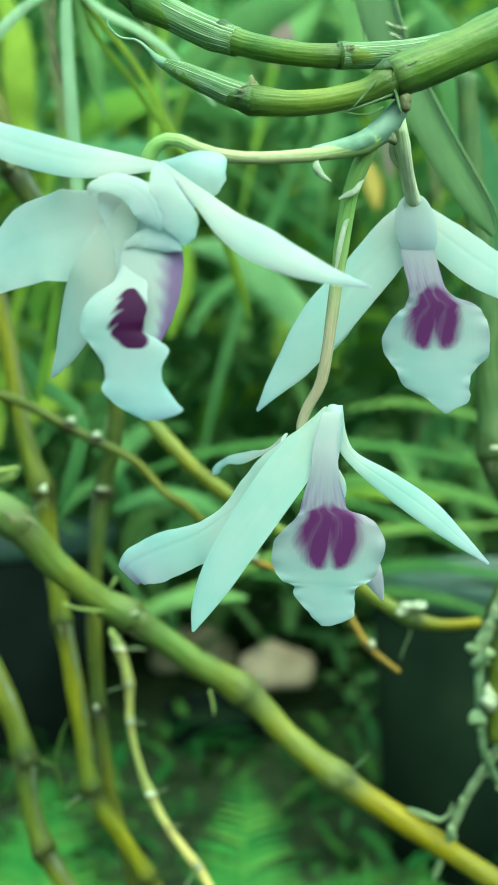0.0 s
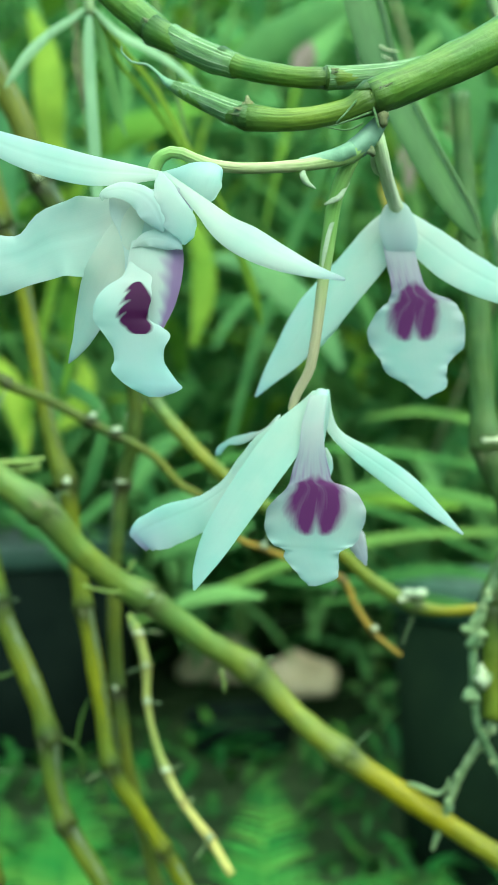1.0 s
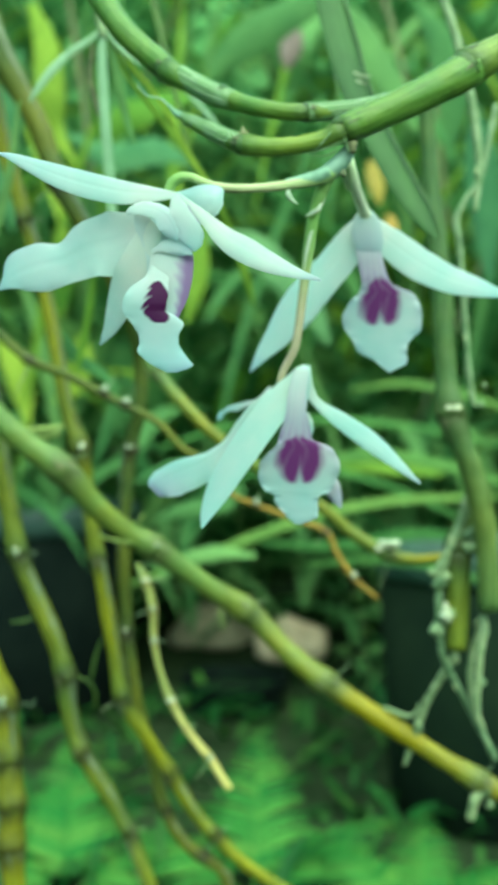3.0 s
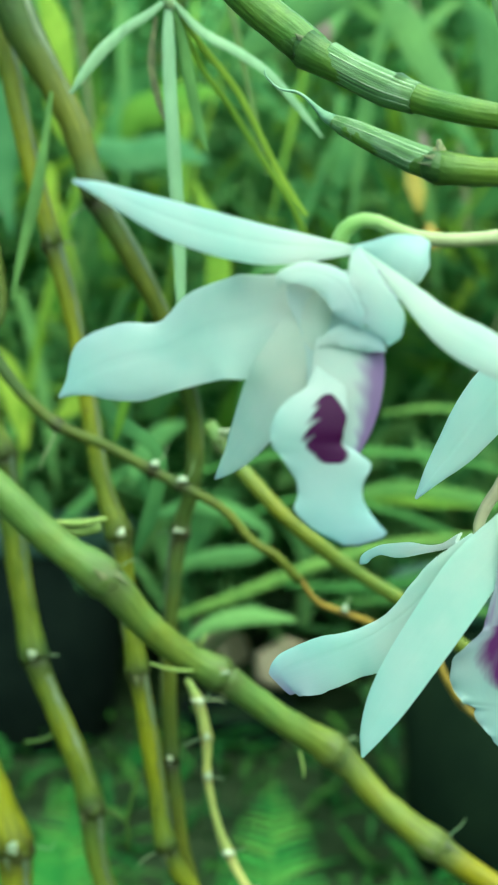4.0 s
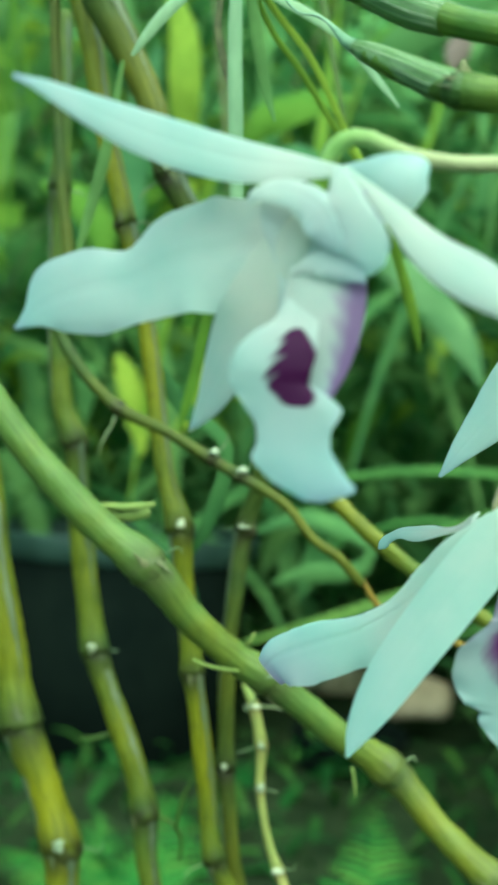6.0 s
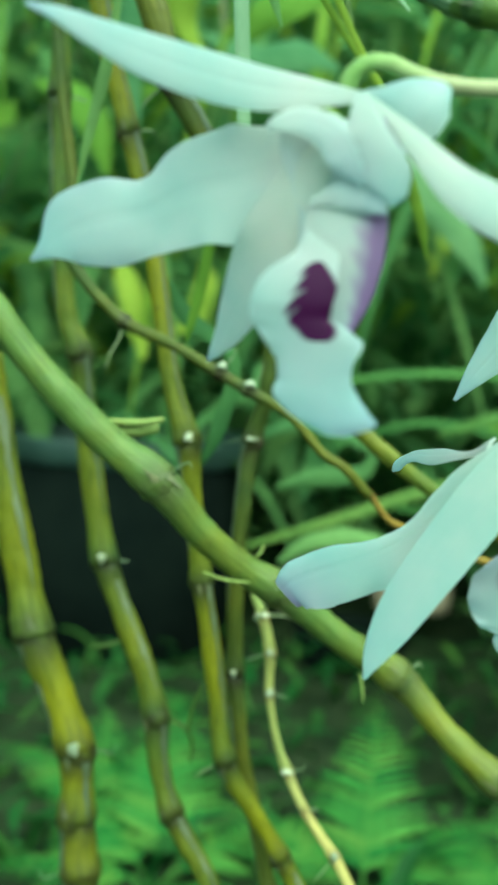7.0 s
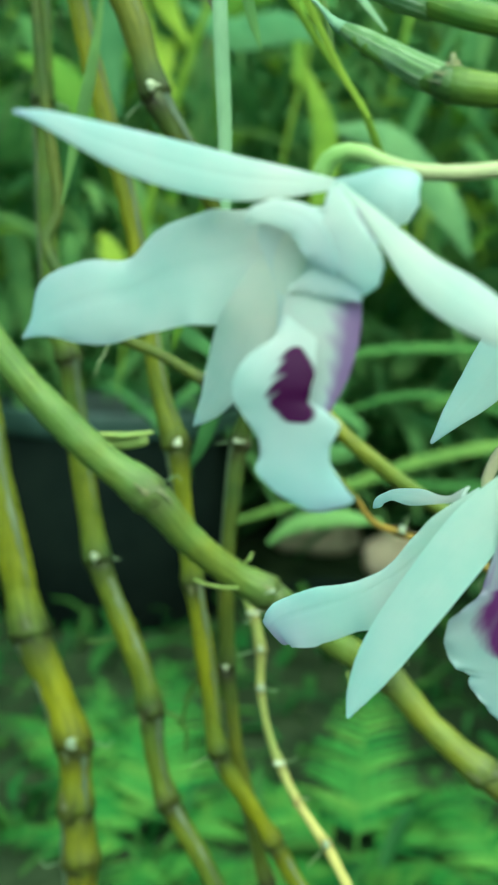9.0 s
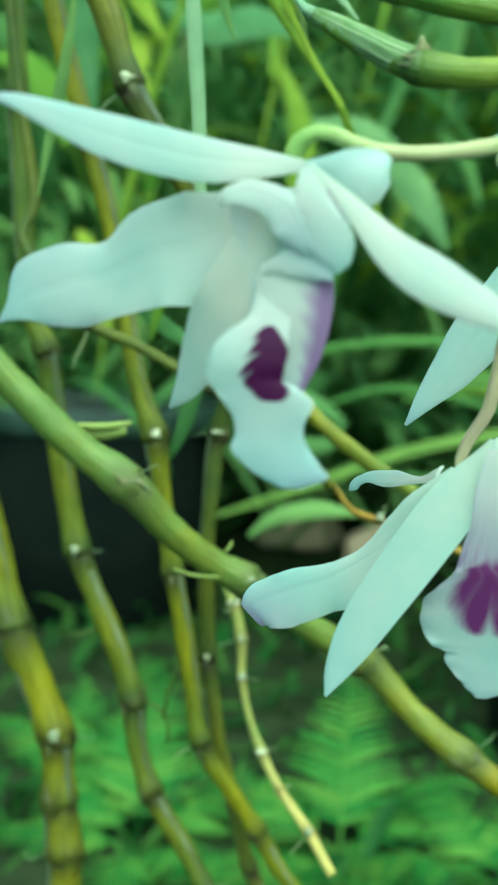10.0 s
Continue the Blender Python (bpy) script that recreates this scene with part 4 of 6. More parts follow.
sheet("blade", [(0.0255, 0.2900, 0.6135, 0.00587, 0.00587), (0.0270, 0.2870, 0.5958, 0.00582, 0.00582), (0.0286, 0.2840, 0.5801, 0.00559, 0.00559), (0.0313, 0.2810, 0.5656, 0.00555, 0.00537), (0.0348, 0.2780, 0.5512, 0.00514, 0.00479), (0.0397, 0.2755, 0.5382, 0.00475, 0.00440), (0.0452, 0.2730, 0.5262, 0.00454, 0.00419), (0.0508, 0.2710, 0.5153, 0.00434, 0.00400), (0.0559, 0.2690, 0.5063, 0.00328, 0.00311), (0.0590, 0.2680, 0.5004, 0.00086, 0.00086)], DEEP_STRAP, leaves, face=(0.3, -1, 0.2), bulge=0.15, thick=0.001, n=46)
tube("edge", [(0.0320, 0.2835, 0.5799, 0.00040), (0.0363, 0.2805, 0.5654, 0.00045), (0.0394, 0.2775, 0.5514, 0.00050), (0.0439, 0.2750, 0.5395, 0.00049), (0.0491, 0.2725, 0.5276, 0.00049), (0.0546, 0.2705, 0.5166, 0.00049), (0.0590, 0.2685, 0.5074, 0.00045), (0.0605, 0.2675, 0.5005, 0.00026)], MID, leaves, label="yellowish thickened leaf edge")
for rows in (
    [(0.03458, 0.27800, 0.55434, 0.00027), (0.03718, 0.27700, 0.55259, 0.00027), (0.04021, 0.27700, 0.55222, 0.00014)],
    [(0.03387, 0.27800, 0.55256, 0.00027), (0.03630, 0.27700, 0.55081, 0.00027), (0.03880, 0.27700, 0.54991, 0.00009)],
    [(0.03101, 0.27800, 0.55614, 0.00027), (0.03242, 0.27750, 0.54973, 0.00022), (0.03351, 0.27750, 0.54526, 0.00009)],
    [(0.02855, 0.27900, 0.55827, 0.00027), (0.02962, 0.27850, 0.55094, 0.00018), (0.03035, 0.27850, 0.54645, 0.00009)],
):
    tube("dry_fibre", rows, BUD, leaves, sides=5)
cane("long diagonal cane shading from green to ripe yellow", [(-0.1258, 0.3350, 0.4895, 0.00476, 0.05), (-0.1077, 0.3380, 0.4656, 0.00478, 0.05), (-0.0935, 0.3407, 0.4499, 0.00500, 0.05), (-0.0801, 0.3434, 0.4377, 0.00523, 0.1), (-0.0666, 0.3455, 0.4279, 0.00525, 0.1), (-0.0569, 0.3526, 0.4145, 0.00494, 0.15), (-0.0470, 0.3602, 0.4041, 0.00482, 0.15), (-0.0365, 0.3660, 0.3966, 0.00468, 0.15), (-0.0168, 0.3747, 0.3815, 0.00476, 0.2), (0.0017, 0.3815, 0.3691, 0.00482, 0.25), (0.0152, 0.3804, 0.3545, 0.00460, 0.55), (0.0316, 0.3779, 0.3409, 0.00458, 0.7), (0.0562, 0.3766, 0.3255, 0.00435, 0.95), (0.0786, 0.3751, 0.3117, 0.00412, 1), (0.0937, 0.3734, 0.3035, 0.00431, 0.8), (0.1181, 0.3700, 0.2900, 0.00386, 0.9)], [4, 7, 9, 11, 14], CANE, seed=11, buds=(7,))
cane("yellowing jointed cane hanging behind the flowers", [(-0.1138, 0.3940, 0.6105, 0.00414, 0.7), (-0.1068, 0.3950, 0.5870, 0.00415, 0.75), (-0.1003, 0.3960, 0.5586, 0.00377, 0.8), (-0.0917, 0.3980, 0.5303, 0.00359, 0.85), (-0.0860, 0.4000, 0.5066, 0.00343, 0.8), (-0.0811, 0.4020, 0.4779, 0.00344, 0.8), (-0.0773, 0.4030, 0.4538, 0.00363, 0.6), (-0.0719, 0.4035, 0.4344, 0.00404, 0.4), (-0.0679, 0.4060, 0.4101, 0.00347, 0.7), (-0.0637, 0.4080, 0.3879, 0.00366, 0.8), (-0.0605, 0.4100, 0.3657, 0.00368, 0.75), (-0.0582, 0.4115, 0.3482, 0.00351, 0.7), (-0.0554, 0.4130, 0.3270, 0.00352, 0.6), (-0.0450, 0.4160, 0.3102, 0.00333, 0.8), (-0.0339, 0.4190, 0.2931, 0.00335, 0.8), (-0.0261, 0.4210, 0.2778, 0.00318, 0.8), (-0.0161, 0.4230, 0.2647, 0.00319, 0.8), (-0.0015, 0.4250, 0.2503, 0.00300, 0.8), (0.0264, 0.4280, 0.2318, 0.00301, 0.8)], [3, 7, 9, 12, 14, 16], OLIVE, seed=17, buds=(7,), film=True)
cane("olive green cane leaning behind the near petals", [(-0.1110, 0.3750, 0.6447, 0.00700, 0.1), (-0.1065, 0.3770, 0.6181, 0.00700, 0.1), (-0.1000, 0.3790, 0.5958, 0.00650, 0.2), (-0.0848, 0.3810, 0.5687, 0.00483, 0.5), (-0.0745, 0.3820, 0.5424, 0.00440, 0.3), (-0.0634, 0.3860, 0.5222, 0.00399, 0.4), (-0.0528, 0.3950, 0.4988, 0.00361, 0.3), (-0.0467, 0.4120, 0.4738, 0.00351, 0.2), (-0.0476, 0.4160, 0.4517, 0.00330, 0.1), (-0.0527, 0.4197, 0.4343, 0.00332, 0.1), (-0.0545, 0.4200, 0.4093, 0.00309, 0.2), (-0.0552, 0.4220, 0.3840, 0.00311, 0.3), (-0.0533, 0.4240, 0.3536, 0.00312, 0.3), (-0.0503, 0.4250, 0.3256, 0.00312, 0.4), (-0.0444, 0.4270, 0.2998, 0.00314, 0.4), (-0.0384, 0.4290, 0.2738, 0.00290, 0.5), (-0.0297, 0.4300, 0.2595, 0.00290, 0.6), (-0.0210, 0.4300, 0.2528, 0.00290, 0.6), (-0.0112, 0.4300, 0.2444, 0.00290, 0.6), (-0.0079, 0.4300, 0.2254, 0.00290, 0.6)], [4, 9, 12, 15, 17], DARK, seed=19, buds=(4, 9, 12), film=True)
cane("dull olive hanging cane with pale knobs", [(-0.1275, 0.4300, 0.6098, 0.00384, 0.1), (-0.1260, 0.4300, 0.5847, 0.00384, 0.1), (-0.1246, 0.4320, 0.5483, 0.00385, 0.1), (-0.1244, 0.4340, 0.5107, 0.00387, 0.1), (-0.1224, 0.4360, 0.4757, 0.00414, 0.2), (-0.1181, 0.4380, 0.4599, 0.00442, 0.4), (-0.1143, 0.4410, 0.4339, 0.00471, 0.3), (-0.1104, 0.4425, 0.4103, 0.00498, 0.4), (-0.1046, 0.4429, 0.3854, 0.00472, 0.4), (-0.0965, 0.4420, 0.3646, 0.00471, 0.5), (-0.0896, 0.4410, 0.3478, 0.00470, 0.4), (-0.0854, 0.4410, 0.3308, 0.00470, 0.3), (-0.0823, 0.4400, 0.3136, 0.00417, 0.4), (-0.0753, 0.4390, 0.2957, 0.00416, 0.4), (-0.0646, 0.4380, 0.2779, 0.00389, 0.4), (-0.0556, 0.4370, 0.2602, 0.00362, 0.5), (-0.0486, 0.4350, 0.2447, 0.00360, 0.5), (-0.0403, 0.4350, 0.2254, 0.00360, 0.5)], [2, 5, 8, 11, 13, 15], OLIVE, seed=23, buds=(8,), film=True)
cane("thick ripe yellow jointed cane low in the tangle", [(-0.1452, 0.4220, 0.4591, 0.00616, 0.5), (-0.1389, 0.4240, 0.4207, 0.00644, 0.6), (-0.1316, 0.4270, 0.3871, 0.00672, 0.6), (-0.1249, 0.4270, 0.3615, 0.00671, 0.6), (-0.1170, 0.4275, 0.3408, 0.00698, 0.9), (-0.1106, 0.4275, 0.3204, 0.00620, 1), (-0.1078, 0.4275, 0.2960, 0.00618, 1), (-0.1065, 0.4275, 0.2755, 0.00618, 1), (-0.1054, 0.4275, 0.2563, 0.00618, 1), (-0.1043, 0.4275, 0.2281, 0.00592, 1)], [3, 5, 6, 7, 8], OLIVE, seed=29, buds=(5,), film=True)
cane("slim tan cane with a cut end", [(-0.0478, 0.4110, 0.3854, 0.00119, 0.3), (-0.0438, 0.4100, 0.3781, 0.00186, 0.3), (-0.0415, 0.4100, 0.3659, 0.00186, 0.3), (-0.0405, 0.4100, 0.3524, 0.00151, 0.4), (-0.0379, 0.4090, 0.3391, 0.00134, 0.5), (-0.0337, 0.4089, 0.3269, 0.00185, 0.6), (-0.0258, 0.4030, 0.3162, 0.00166, 0.9), (-0.0162, 0.3940, 0.3063, 0.00180, 1), (-0.0078, 0.3855, 0.2966, 0.00176, 1)], [1, 2, 3, 5, 6, 7], TAN, seed=31, buds=(1, 2, 3, 5, 7))
cane("thin brown branch with pale buds", [(-0.1211, 0.3950, 0.6203, 0.00191, 0.2), (-0.1179, 0.3940, 0.5825, 0.00191, 0.2), (-0.1131, 0.3930, 0.5419, 0.00190, 0.2), (-0.1083, 0.3920, 0.5106, 0.00213, 0.2), (-0.1113, 0.3900, 0.4982, 0.00213, 0.2), (-0.1020, 0.3880, 0.4834, 0.00212, 0.2), (-0.0879, 0.3860, 0.4715, 0.00211, 0.2), (-0.0734, 0.3840, 0.4654, 0.00186, 0.2), (-0.0585, 0.3825, 0.4575, 0.00209, 0.5), (-0.0486, 0.3816, 0.4528, 0.00185, 0.3), (-0.0358, 0.3810, 0.4459, 0.00162, 0.5), (-0.0265, 0.3805, 0.4360, 0.00162, 0.5), (-0.0191, 0.3800, 0.4315, 0.00161, 0.5), (-0.0116, 0.3830, 0.4233, 0.00162, 0.5)], [6, 8, 9], DARK, seed=37, buds=(8, 9), name="thin_branch", category="branch", group="thin branches", bud_side=(0.2, -1, 0.9))
cane("orange-brown withered twig with a pale bud", [(-0.0117, 0.3840, 0.4245, 0.00104, 0.6), (-0.0055, 0.3870, 0.4161, 0.00119, 0.7), (0.0034, 0.3910, 0.4122, 0.00120, 0.8), (0.0200, 0.3960, 0.4054, 0.00122, 0.9), (0.0319, 0.3980, 0.4005, 0.00152, 1), (0.0373, 0.3990, 0.3907, 0.00137, 0.8), (0.0441, 0.4000, 0.3808, 0.00138, 0.7), (0.0541, 0.4000, 0.3723, 0.00106, 0.8)], [2, 4, 6], BROWN, seed=41, buds=(2, 6), name="dry_twig", category="twig", group="thin branches", bud_side=(0.3, -1, 0.8))
stalk = cane("slim green stalk turning yellow at its end", [(-0.0405, 0.3920, 0.4724, 0.00260, 0.2), (-0.0356, 0.3900, 0.4658, 0.00282, 0.2), (-0.0283, 0.3880, 0.4563, 0.00281, 0.3), (-0.0177, 0.3860, 0.4449, 0.00279, 0.4), (-0.0060, 0.3880, 0.4348, 0.00280, 0.4), (0.0104, 0.3940, 0.4230, 0.00260, 0.4), (0.0308, 0.4000, 0.4104, 0.00263, 0.35), (0.0443, 0.4040, 0.3987, 0.00289, 0.3), (0.0589, 0.4055, 0.3902, 0.00290, 0.5), (0.0706, 0.4020, 0.3884, 0.00216, 1), (0.0820, 0.3990, 0.3897, 0.00215, 1)], [1, 8], CANE, seed=43, buds=(1, 8), bud_side=(0.3, -0.6, 1.3))
knob("bud", (0.0590, 0.4010, 0.3949), 0.00261, BUD, stalk, "pale dormant bud", 61, (1.3, 0.9, 1.0))
knob("bud", (0.0558, 0.4020, 0.3931), 0.00190, BUD, stalk, "pale dormant bud", 63, (1.1, 0.9, 0.9))
cane("broad green cane beside hanging roots", [(0.0659, 0.3380, 0.5605, 0.00353, 0.1), (0.0679, 0.3400, 0.5339, 0.00377, 0.1), (0.0701, 0.3400, 0.5130, 0.00439, 0.1), (0.0723, 0.3400, 0.4900, 0.00460, 0.1), (0.0736, 0.3400, 0.4691, 0.00460, 0.1), (0.0766, 0.3400, 0.4478, 0.00502, 0.15), (0.0833, 0.3420, 0.4293, 0.00504, 0.3), (0.0885, 0.3450, 0.4081, 0.00486, 0.4), (0.0913, 0.3480, 0.3759, 0.00490, 0.4)], [5], MID, seed=47, buds=(5,))
cane("stout dark green cane stub among roots", [(0.0865, 0.3580, 0.4137, 0.00479, 0.1), (0.0825, 0.3565, 0.3963, 0.00522, 0.1), (0.0812, 0.3560, 0.3791, 0.00521, 0.2), (0.0804, 0.3560, 0.3595, 0.00434, 0.3)], [1], OLIVE, seed=49)

# ---- hanging roots and narrow leaves ----
def root_strand(rows, parent, seed):
    """An aerial root with uneven swellings and stubby side tips."""
    rng = np.random.RandomState(seed)
    c = curve_rows(rows, max(8, 7 * len(rows)))
    c[:, 3] *= 1 + 0.14 * np.sin(np.arange(len(c)) * 1.7 + seed) * rng.rand(len(c))
    tube("strand", [tuple(v) for v in c], ROOT, parent, sides=10, seed=seed, step=0.0015)
    for k in range(2, len(c) - 1, rng.randint(6, 10)):
        p, r = c[k, :3], c[k, 3]
        out = unit(np.array((rng.uniform(-1, 1), -0.5, rng.uniform(-0.5, 0.5))))
        knob("nodule", p + out * r * 0.8, r * rng.uniform(0.45, 0.8), ROOT, parent, "", seed + k, (1, 0.9, 1.3))


root = thing("aerial_root", "pale green aerial root hanging beside a cane", "root", "aerial roots")
root_strand([(0.0873, 0.3180, 0.5548, 0.00111), (0.0823, 0.3180, 0.5310, 0.00111), (0.0768, 0.3180, 0.5221, 0.00111), (0.0736, 0.3180, 0.5152, 0.00127), (0.0747, 0.3180, 0.5062, 0.00118), (0.0759, 0.3190, 0.4915, 0.00111), (0.0773, 0.3200, 0.4757, 0.00112), (0.0789, 0.3210, 0.4578, 0.00112), (0.0805, 0.3220, 0.4508, 0.00096)], root, 2)
root = thing("aerial_root", "knobbly grey-green aerial roots forking downward", "root", "aerial roots")
root_strand([(0.0837, 0.3520, 0.4183, 0.00172), (0.0810, 0.3530, 0.4074, 0.00206), (0.0778, 0.3540, 0.3992, 0.00207), (0.0747, 0.3545, 0.3922, 0.00226), (0.0711, 0.3550, 0.3873, 0.00156)], root, 4)
root_strand([(0.0732, 0.3550, 0.3856, 0.00156), (0.0728, 0.3550, 0.3747, 0.00139), (0.0736, 0.3560, 0.3637, 0.00139), (0.0757, 0.3580, 0.3542, 0.00140), (0.0827, 0.3620, 0.3412, 0.00141), (0.0895, 0.3650, 0.3286, 0.00142), (0.0969, 0.3670, 0.3142, 0.00142)], root, 5)
root_strand([(0.0799, 0.3590, 0.3568, 0.00158), (0.0761, 0.3630, 0.3489, 0.00150), (0.0705, 0.3690, 0.3362, 0.00143), (0.0668, 0.3740, 0.3232, 0.00145), (0.0646, 0.3765, 0.3151, 0.00127), (0.0626, 0.3780, 0.3085, 0.00073)], root, 6)
knob("tip", (0.0765, 0.3540, 0.3728), 0.00273, ROOT, root, "pale swollen root tip", 44, (0.80, 1.0, 1.30))
knob("tip", (0.0721, 0.3540, 0.3673), 0.00214, ROOT, root, "pale swollen root tip", 46, (1.15, 1.0, 1.15))
knob("tip", (0.0840, 0.3530, 0.4017), 0.00175, ROOT, root, "pale swollen root tip", 48, (1.00, 1.0, 1.00))
knob("tip", (0.0883, 0.3530, 0.4058), 0.00175, ROOT, root, "pale swollen root tip", 50, (0.85, 1.0, 0.85))
knob("tip", (0.0716, 0.3545, 0.3883), 0.00195, ROOT, root, "pale swollen root tip", 52, (1.20, 1.0, 1.20))
knob("tip", (0.0672, 0.3710, 0.3274), 0.00142, ROOT, root, "pale swollen root tip", 54, (1.05, 1.0, 1.05))
root = thing("aerial_root", "thin curling root along a cane", "root", "aerial roots")
root_strand([(0.0761, 0.3520, 0.3985, 0.00086), (0.0809, 0.3520, 0.3990, 0.00086), (0.0838, 0.3520, 0.3973, 0.00121), (0.0894, 0.3520, 0.3986, 0.00138)], root, 14)
root_strand([(0.0903, 0.3560, 0.3715, 0.00122), (0.0866, 0.3570, 0.3594, 0.00122), (0.0855, 0.3580, 0.3483, 0.00122), (0.0872, 0.3600, 0.3369, 0.00122), (0.0911, 0.3620, 0.3276, 0.00106)], root, 15)
root_strand([(0.0939, 0.3560, 0.3834, 0.00138), (0.0898, 0.3560, 0.3821, 0.00138)], root, 16)
knob("tip", (0.0890, 0.3520, 0.3986), 0.00155, ROOT, root, "pale swollen root tip", 54, (0.80, 1.0, 1.30))
knob("tip", (0.0890, 0.3560, 0.3693), 0.00177, ROOT, root, "pale swollen root tip", 56, (1.15, 1.0, 1.15))
knob("tip", (0.0901, 0.3570, 0.3468), 0.00157, ROOT, root, "pale swollen root tip", 58, (1.00, 1.0, 1.00))
knob("tip", (0.0844, 0.3240, 0.4580), 0.00127, ROOT, root, "pale swollen root tip", 60, (0.85, 1.0, 0.85))
knob("tip", (0.0828, 0.3240, 0.4515), 0.00109, ROOT, root, "pale swollen root tip", 62, (1.20, 1.0, 1.20))
root = thing("aerial_root", "stubby roots under a yellow cane joint", "root", "aerial roots")
root_strand([(0.0936, 0.3724, 0.3006, 0.00216), (0.0900, 0.3723, 0.2974, 0.00234), (0.0881, 0.3733, 0.2886, 0.00162)], root, 23)
root_strand([(0.0537, 0.3750, 0.3326, 0.00072), (0.0586, 0.3741, 0.3310, 0.00090), (0.0637, 0.3737, 0.3293, 0.00081), (0.0671, 0.3733, 0.3318, 0.00063), (0.0677, 0.3728, 0.3350, 0.00036)], root, 24)
knob("tip", (0.0935, 0.3719, 0.3030), 0.00258, ROOT, root, "pale swollen root tip", 62, (0.80, 1.0, 1.30))
knob("tip", (0.0959, 0.3725, 0.2957), 0.00179, ROOT, root, "pale swollen root tip", 64, (1.15, 1.0, 1.15))
root = thing("aerial_root", "short pale root under the diagonal cane", "root", "aerial roots")
tube("strand", [(-0.0556, 0.3521, 0.4030, 0.00039), (-0.0515, 0.3531, 0.4014, 0.00047), (-0.0455, 0.3568, 0.4000, 0.00049), (-0.0374, 0.3637, 0.3990, 0.00040)], TAN, root, sides=10)
tube("strand", [(-0.0111, 0.3754, 0.3716, 0.00045), (-0.0100, 0.3747, 0.3667, 0.00040), (-0.0097, 0.3748, 0.3631, 0.00025)], TAN, root, sides=10)
tube("strand", [(-0.0421, 0.3600, 0.4069, 0.00045), (-0.0408, 0.3595, 0.4082, 0.00055), (-0.0399, 0.3598, 0.4103, 0.00033)], TAN, root, sides=10)
root = thing("aerial_root", "pale curled tendrils among dark canes", "root", "aerial roots")
tube("strand", [(-0.1087, 0.4380, 0.3560, 0.00047), (-0.1031, 0.4390, 0.3563, 0.00078), (-0.0976, 0.4410, 0.3582, 0.00063)], OLIVE, root, sides=10)
tube("strand", [(-0.0802, 0.4400, 0.3311, 0.00063), (-0.0737, 0.4400, 0.3285, 0.00063), (-0.0707, 0.4410, 0.3231, 0.00063), (-0.0711, 0.4420, 0.3150, 0.00047)], OLIVE, root, sides=10)
tube("strand", [(-0.0685, 0.4150, 0.3350, 0.00060), (-0.0666, 0.4150, 0.3450, 0.00060), (-0.0635, 0.4140, 0.3527, 0.00045)], OLIVE, root, sides=10)
root = thing("cane_stub", "greenish stub on the diagonal cane", "stub", "")
tube("strand", [(-0.0839, 0.3560, 0.4411, 0.00197), (-0.0773, 0.3560, 0.4411, 0.00218), (-0.0711, 0.3560, 0.4420, 0.00153)], TAN, root, sides=10)
tube("strand", [(-0.0857, 0.3540, 0.4432, 0.00087), (-0.0768, 0.3530, 0.4433, 0.00108), (-0.0689, 0.3530, 0.4446, 0.00066)], TAN, root, sides=10)
root = thing("aerial_root", "thin grey-green stem hanging beside the green cane", "root", "aerial roots")
root_strand([(0.0664, 0.3200, 0.6154, 0.00138), (0.0680, 0.3190, 0.5972, 0.00158), (0.0715, 0.3180, 0.5850, 0.00157), (0.0750, 0.3180, 0.5731, 0.00157), (0.0780, 0.3180, 0.5605, 0.00157), (0.0803, 0.3180, 0.5477, 0.00157), (0.0815, 0.3180, 0.5320, 0.00137), (0.0801, 0.3180, 0.5183, 0.00098)], root, 71)
root = thing("aerial_root", "pale stubby roots crowding a cane joint", "root", "aerial roots")
root_strand([(0.0829, 0.3510, 0.3970, 0.00149), (0.0863, 0.3500, 0.4003, 0.00170), (0.0900, 0.3500, 0.4023, 0.00170)], root, 81)
root_strand([(0.0822, 0.3510, 0.4023, 0.00149), (0.0858, 0.3500, 0.4056, 0.00191), (0.0883, 0.3500, 0.4099, 0.00170), (0.0895, 0.3500, 0.4131, 0.00085)], root, 82)
root_strand([(0.0816, 0.3520, 0.3990, 0.00128), (0.0838, 0.3500, 0.3988, 0.00170), (0.0874, 0.3490, 0.3985, 0.00148), (0.0903, 0.3490, 0.3994, 0.00085)], root, 83)
root_strand([(0.0708, 0.3540, 0.3832, 0.00129), (0.0738, 0.3530, 0.3859, 0.00192), (0.0768, 0.3520, 0.3878, 0.00149)], root, 84)
root_strand([(0.0884, 0.3530, 0.3723, 0.00128), (0.0899, 0.3520, 0.3682, 0.00149), (0.0883, 0.3520, 0.3597, 0.00128), (0.0874, 0.3530, 0.3456, 0.00128), (0.0873, 0.3540, 0.3325, 0.00086)], root, 85)
knob("tip", (0.0753, 0.3535, 0.3731), 0.00321, BUD, root, "pale swollen root tip", 91, (1.0, 0.9, 1.3))
leaves = thing("hanging_leaves", "narrow grey-green leaves hanging from a thin stem", "leaf")
tube("stem", [(-0.0526, 0.3270, 0.6109, 0.00122), (-0.0518, 0.3280, 0.5991, 0.00143), (-0.0511, 0.3290, 0.5892, 0.00184), (-0.0504, 0.3290, 0.5830, 0.00144)], ROOT, leaves)
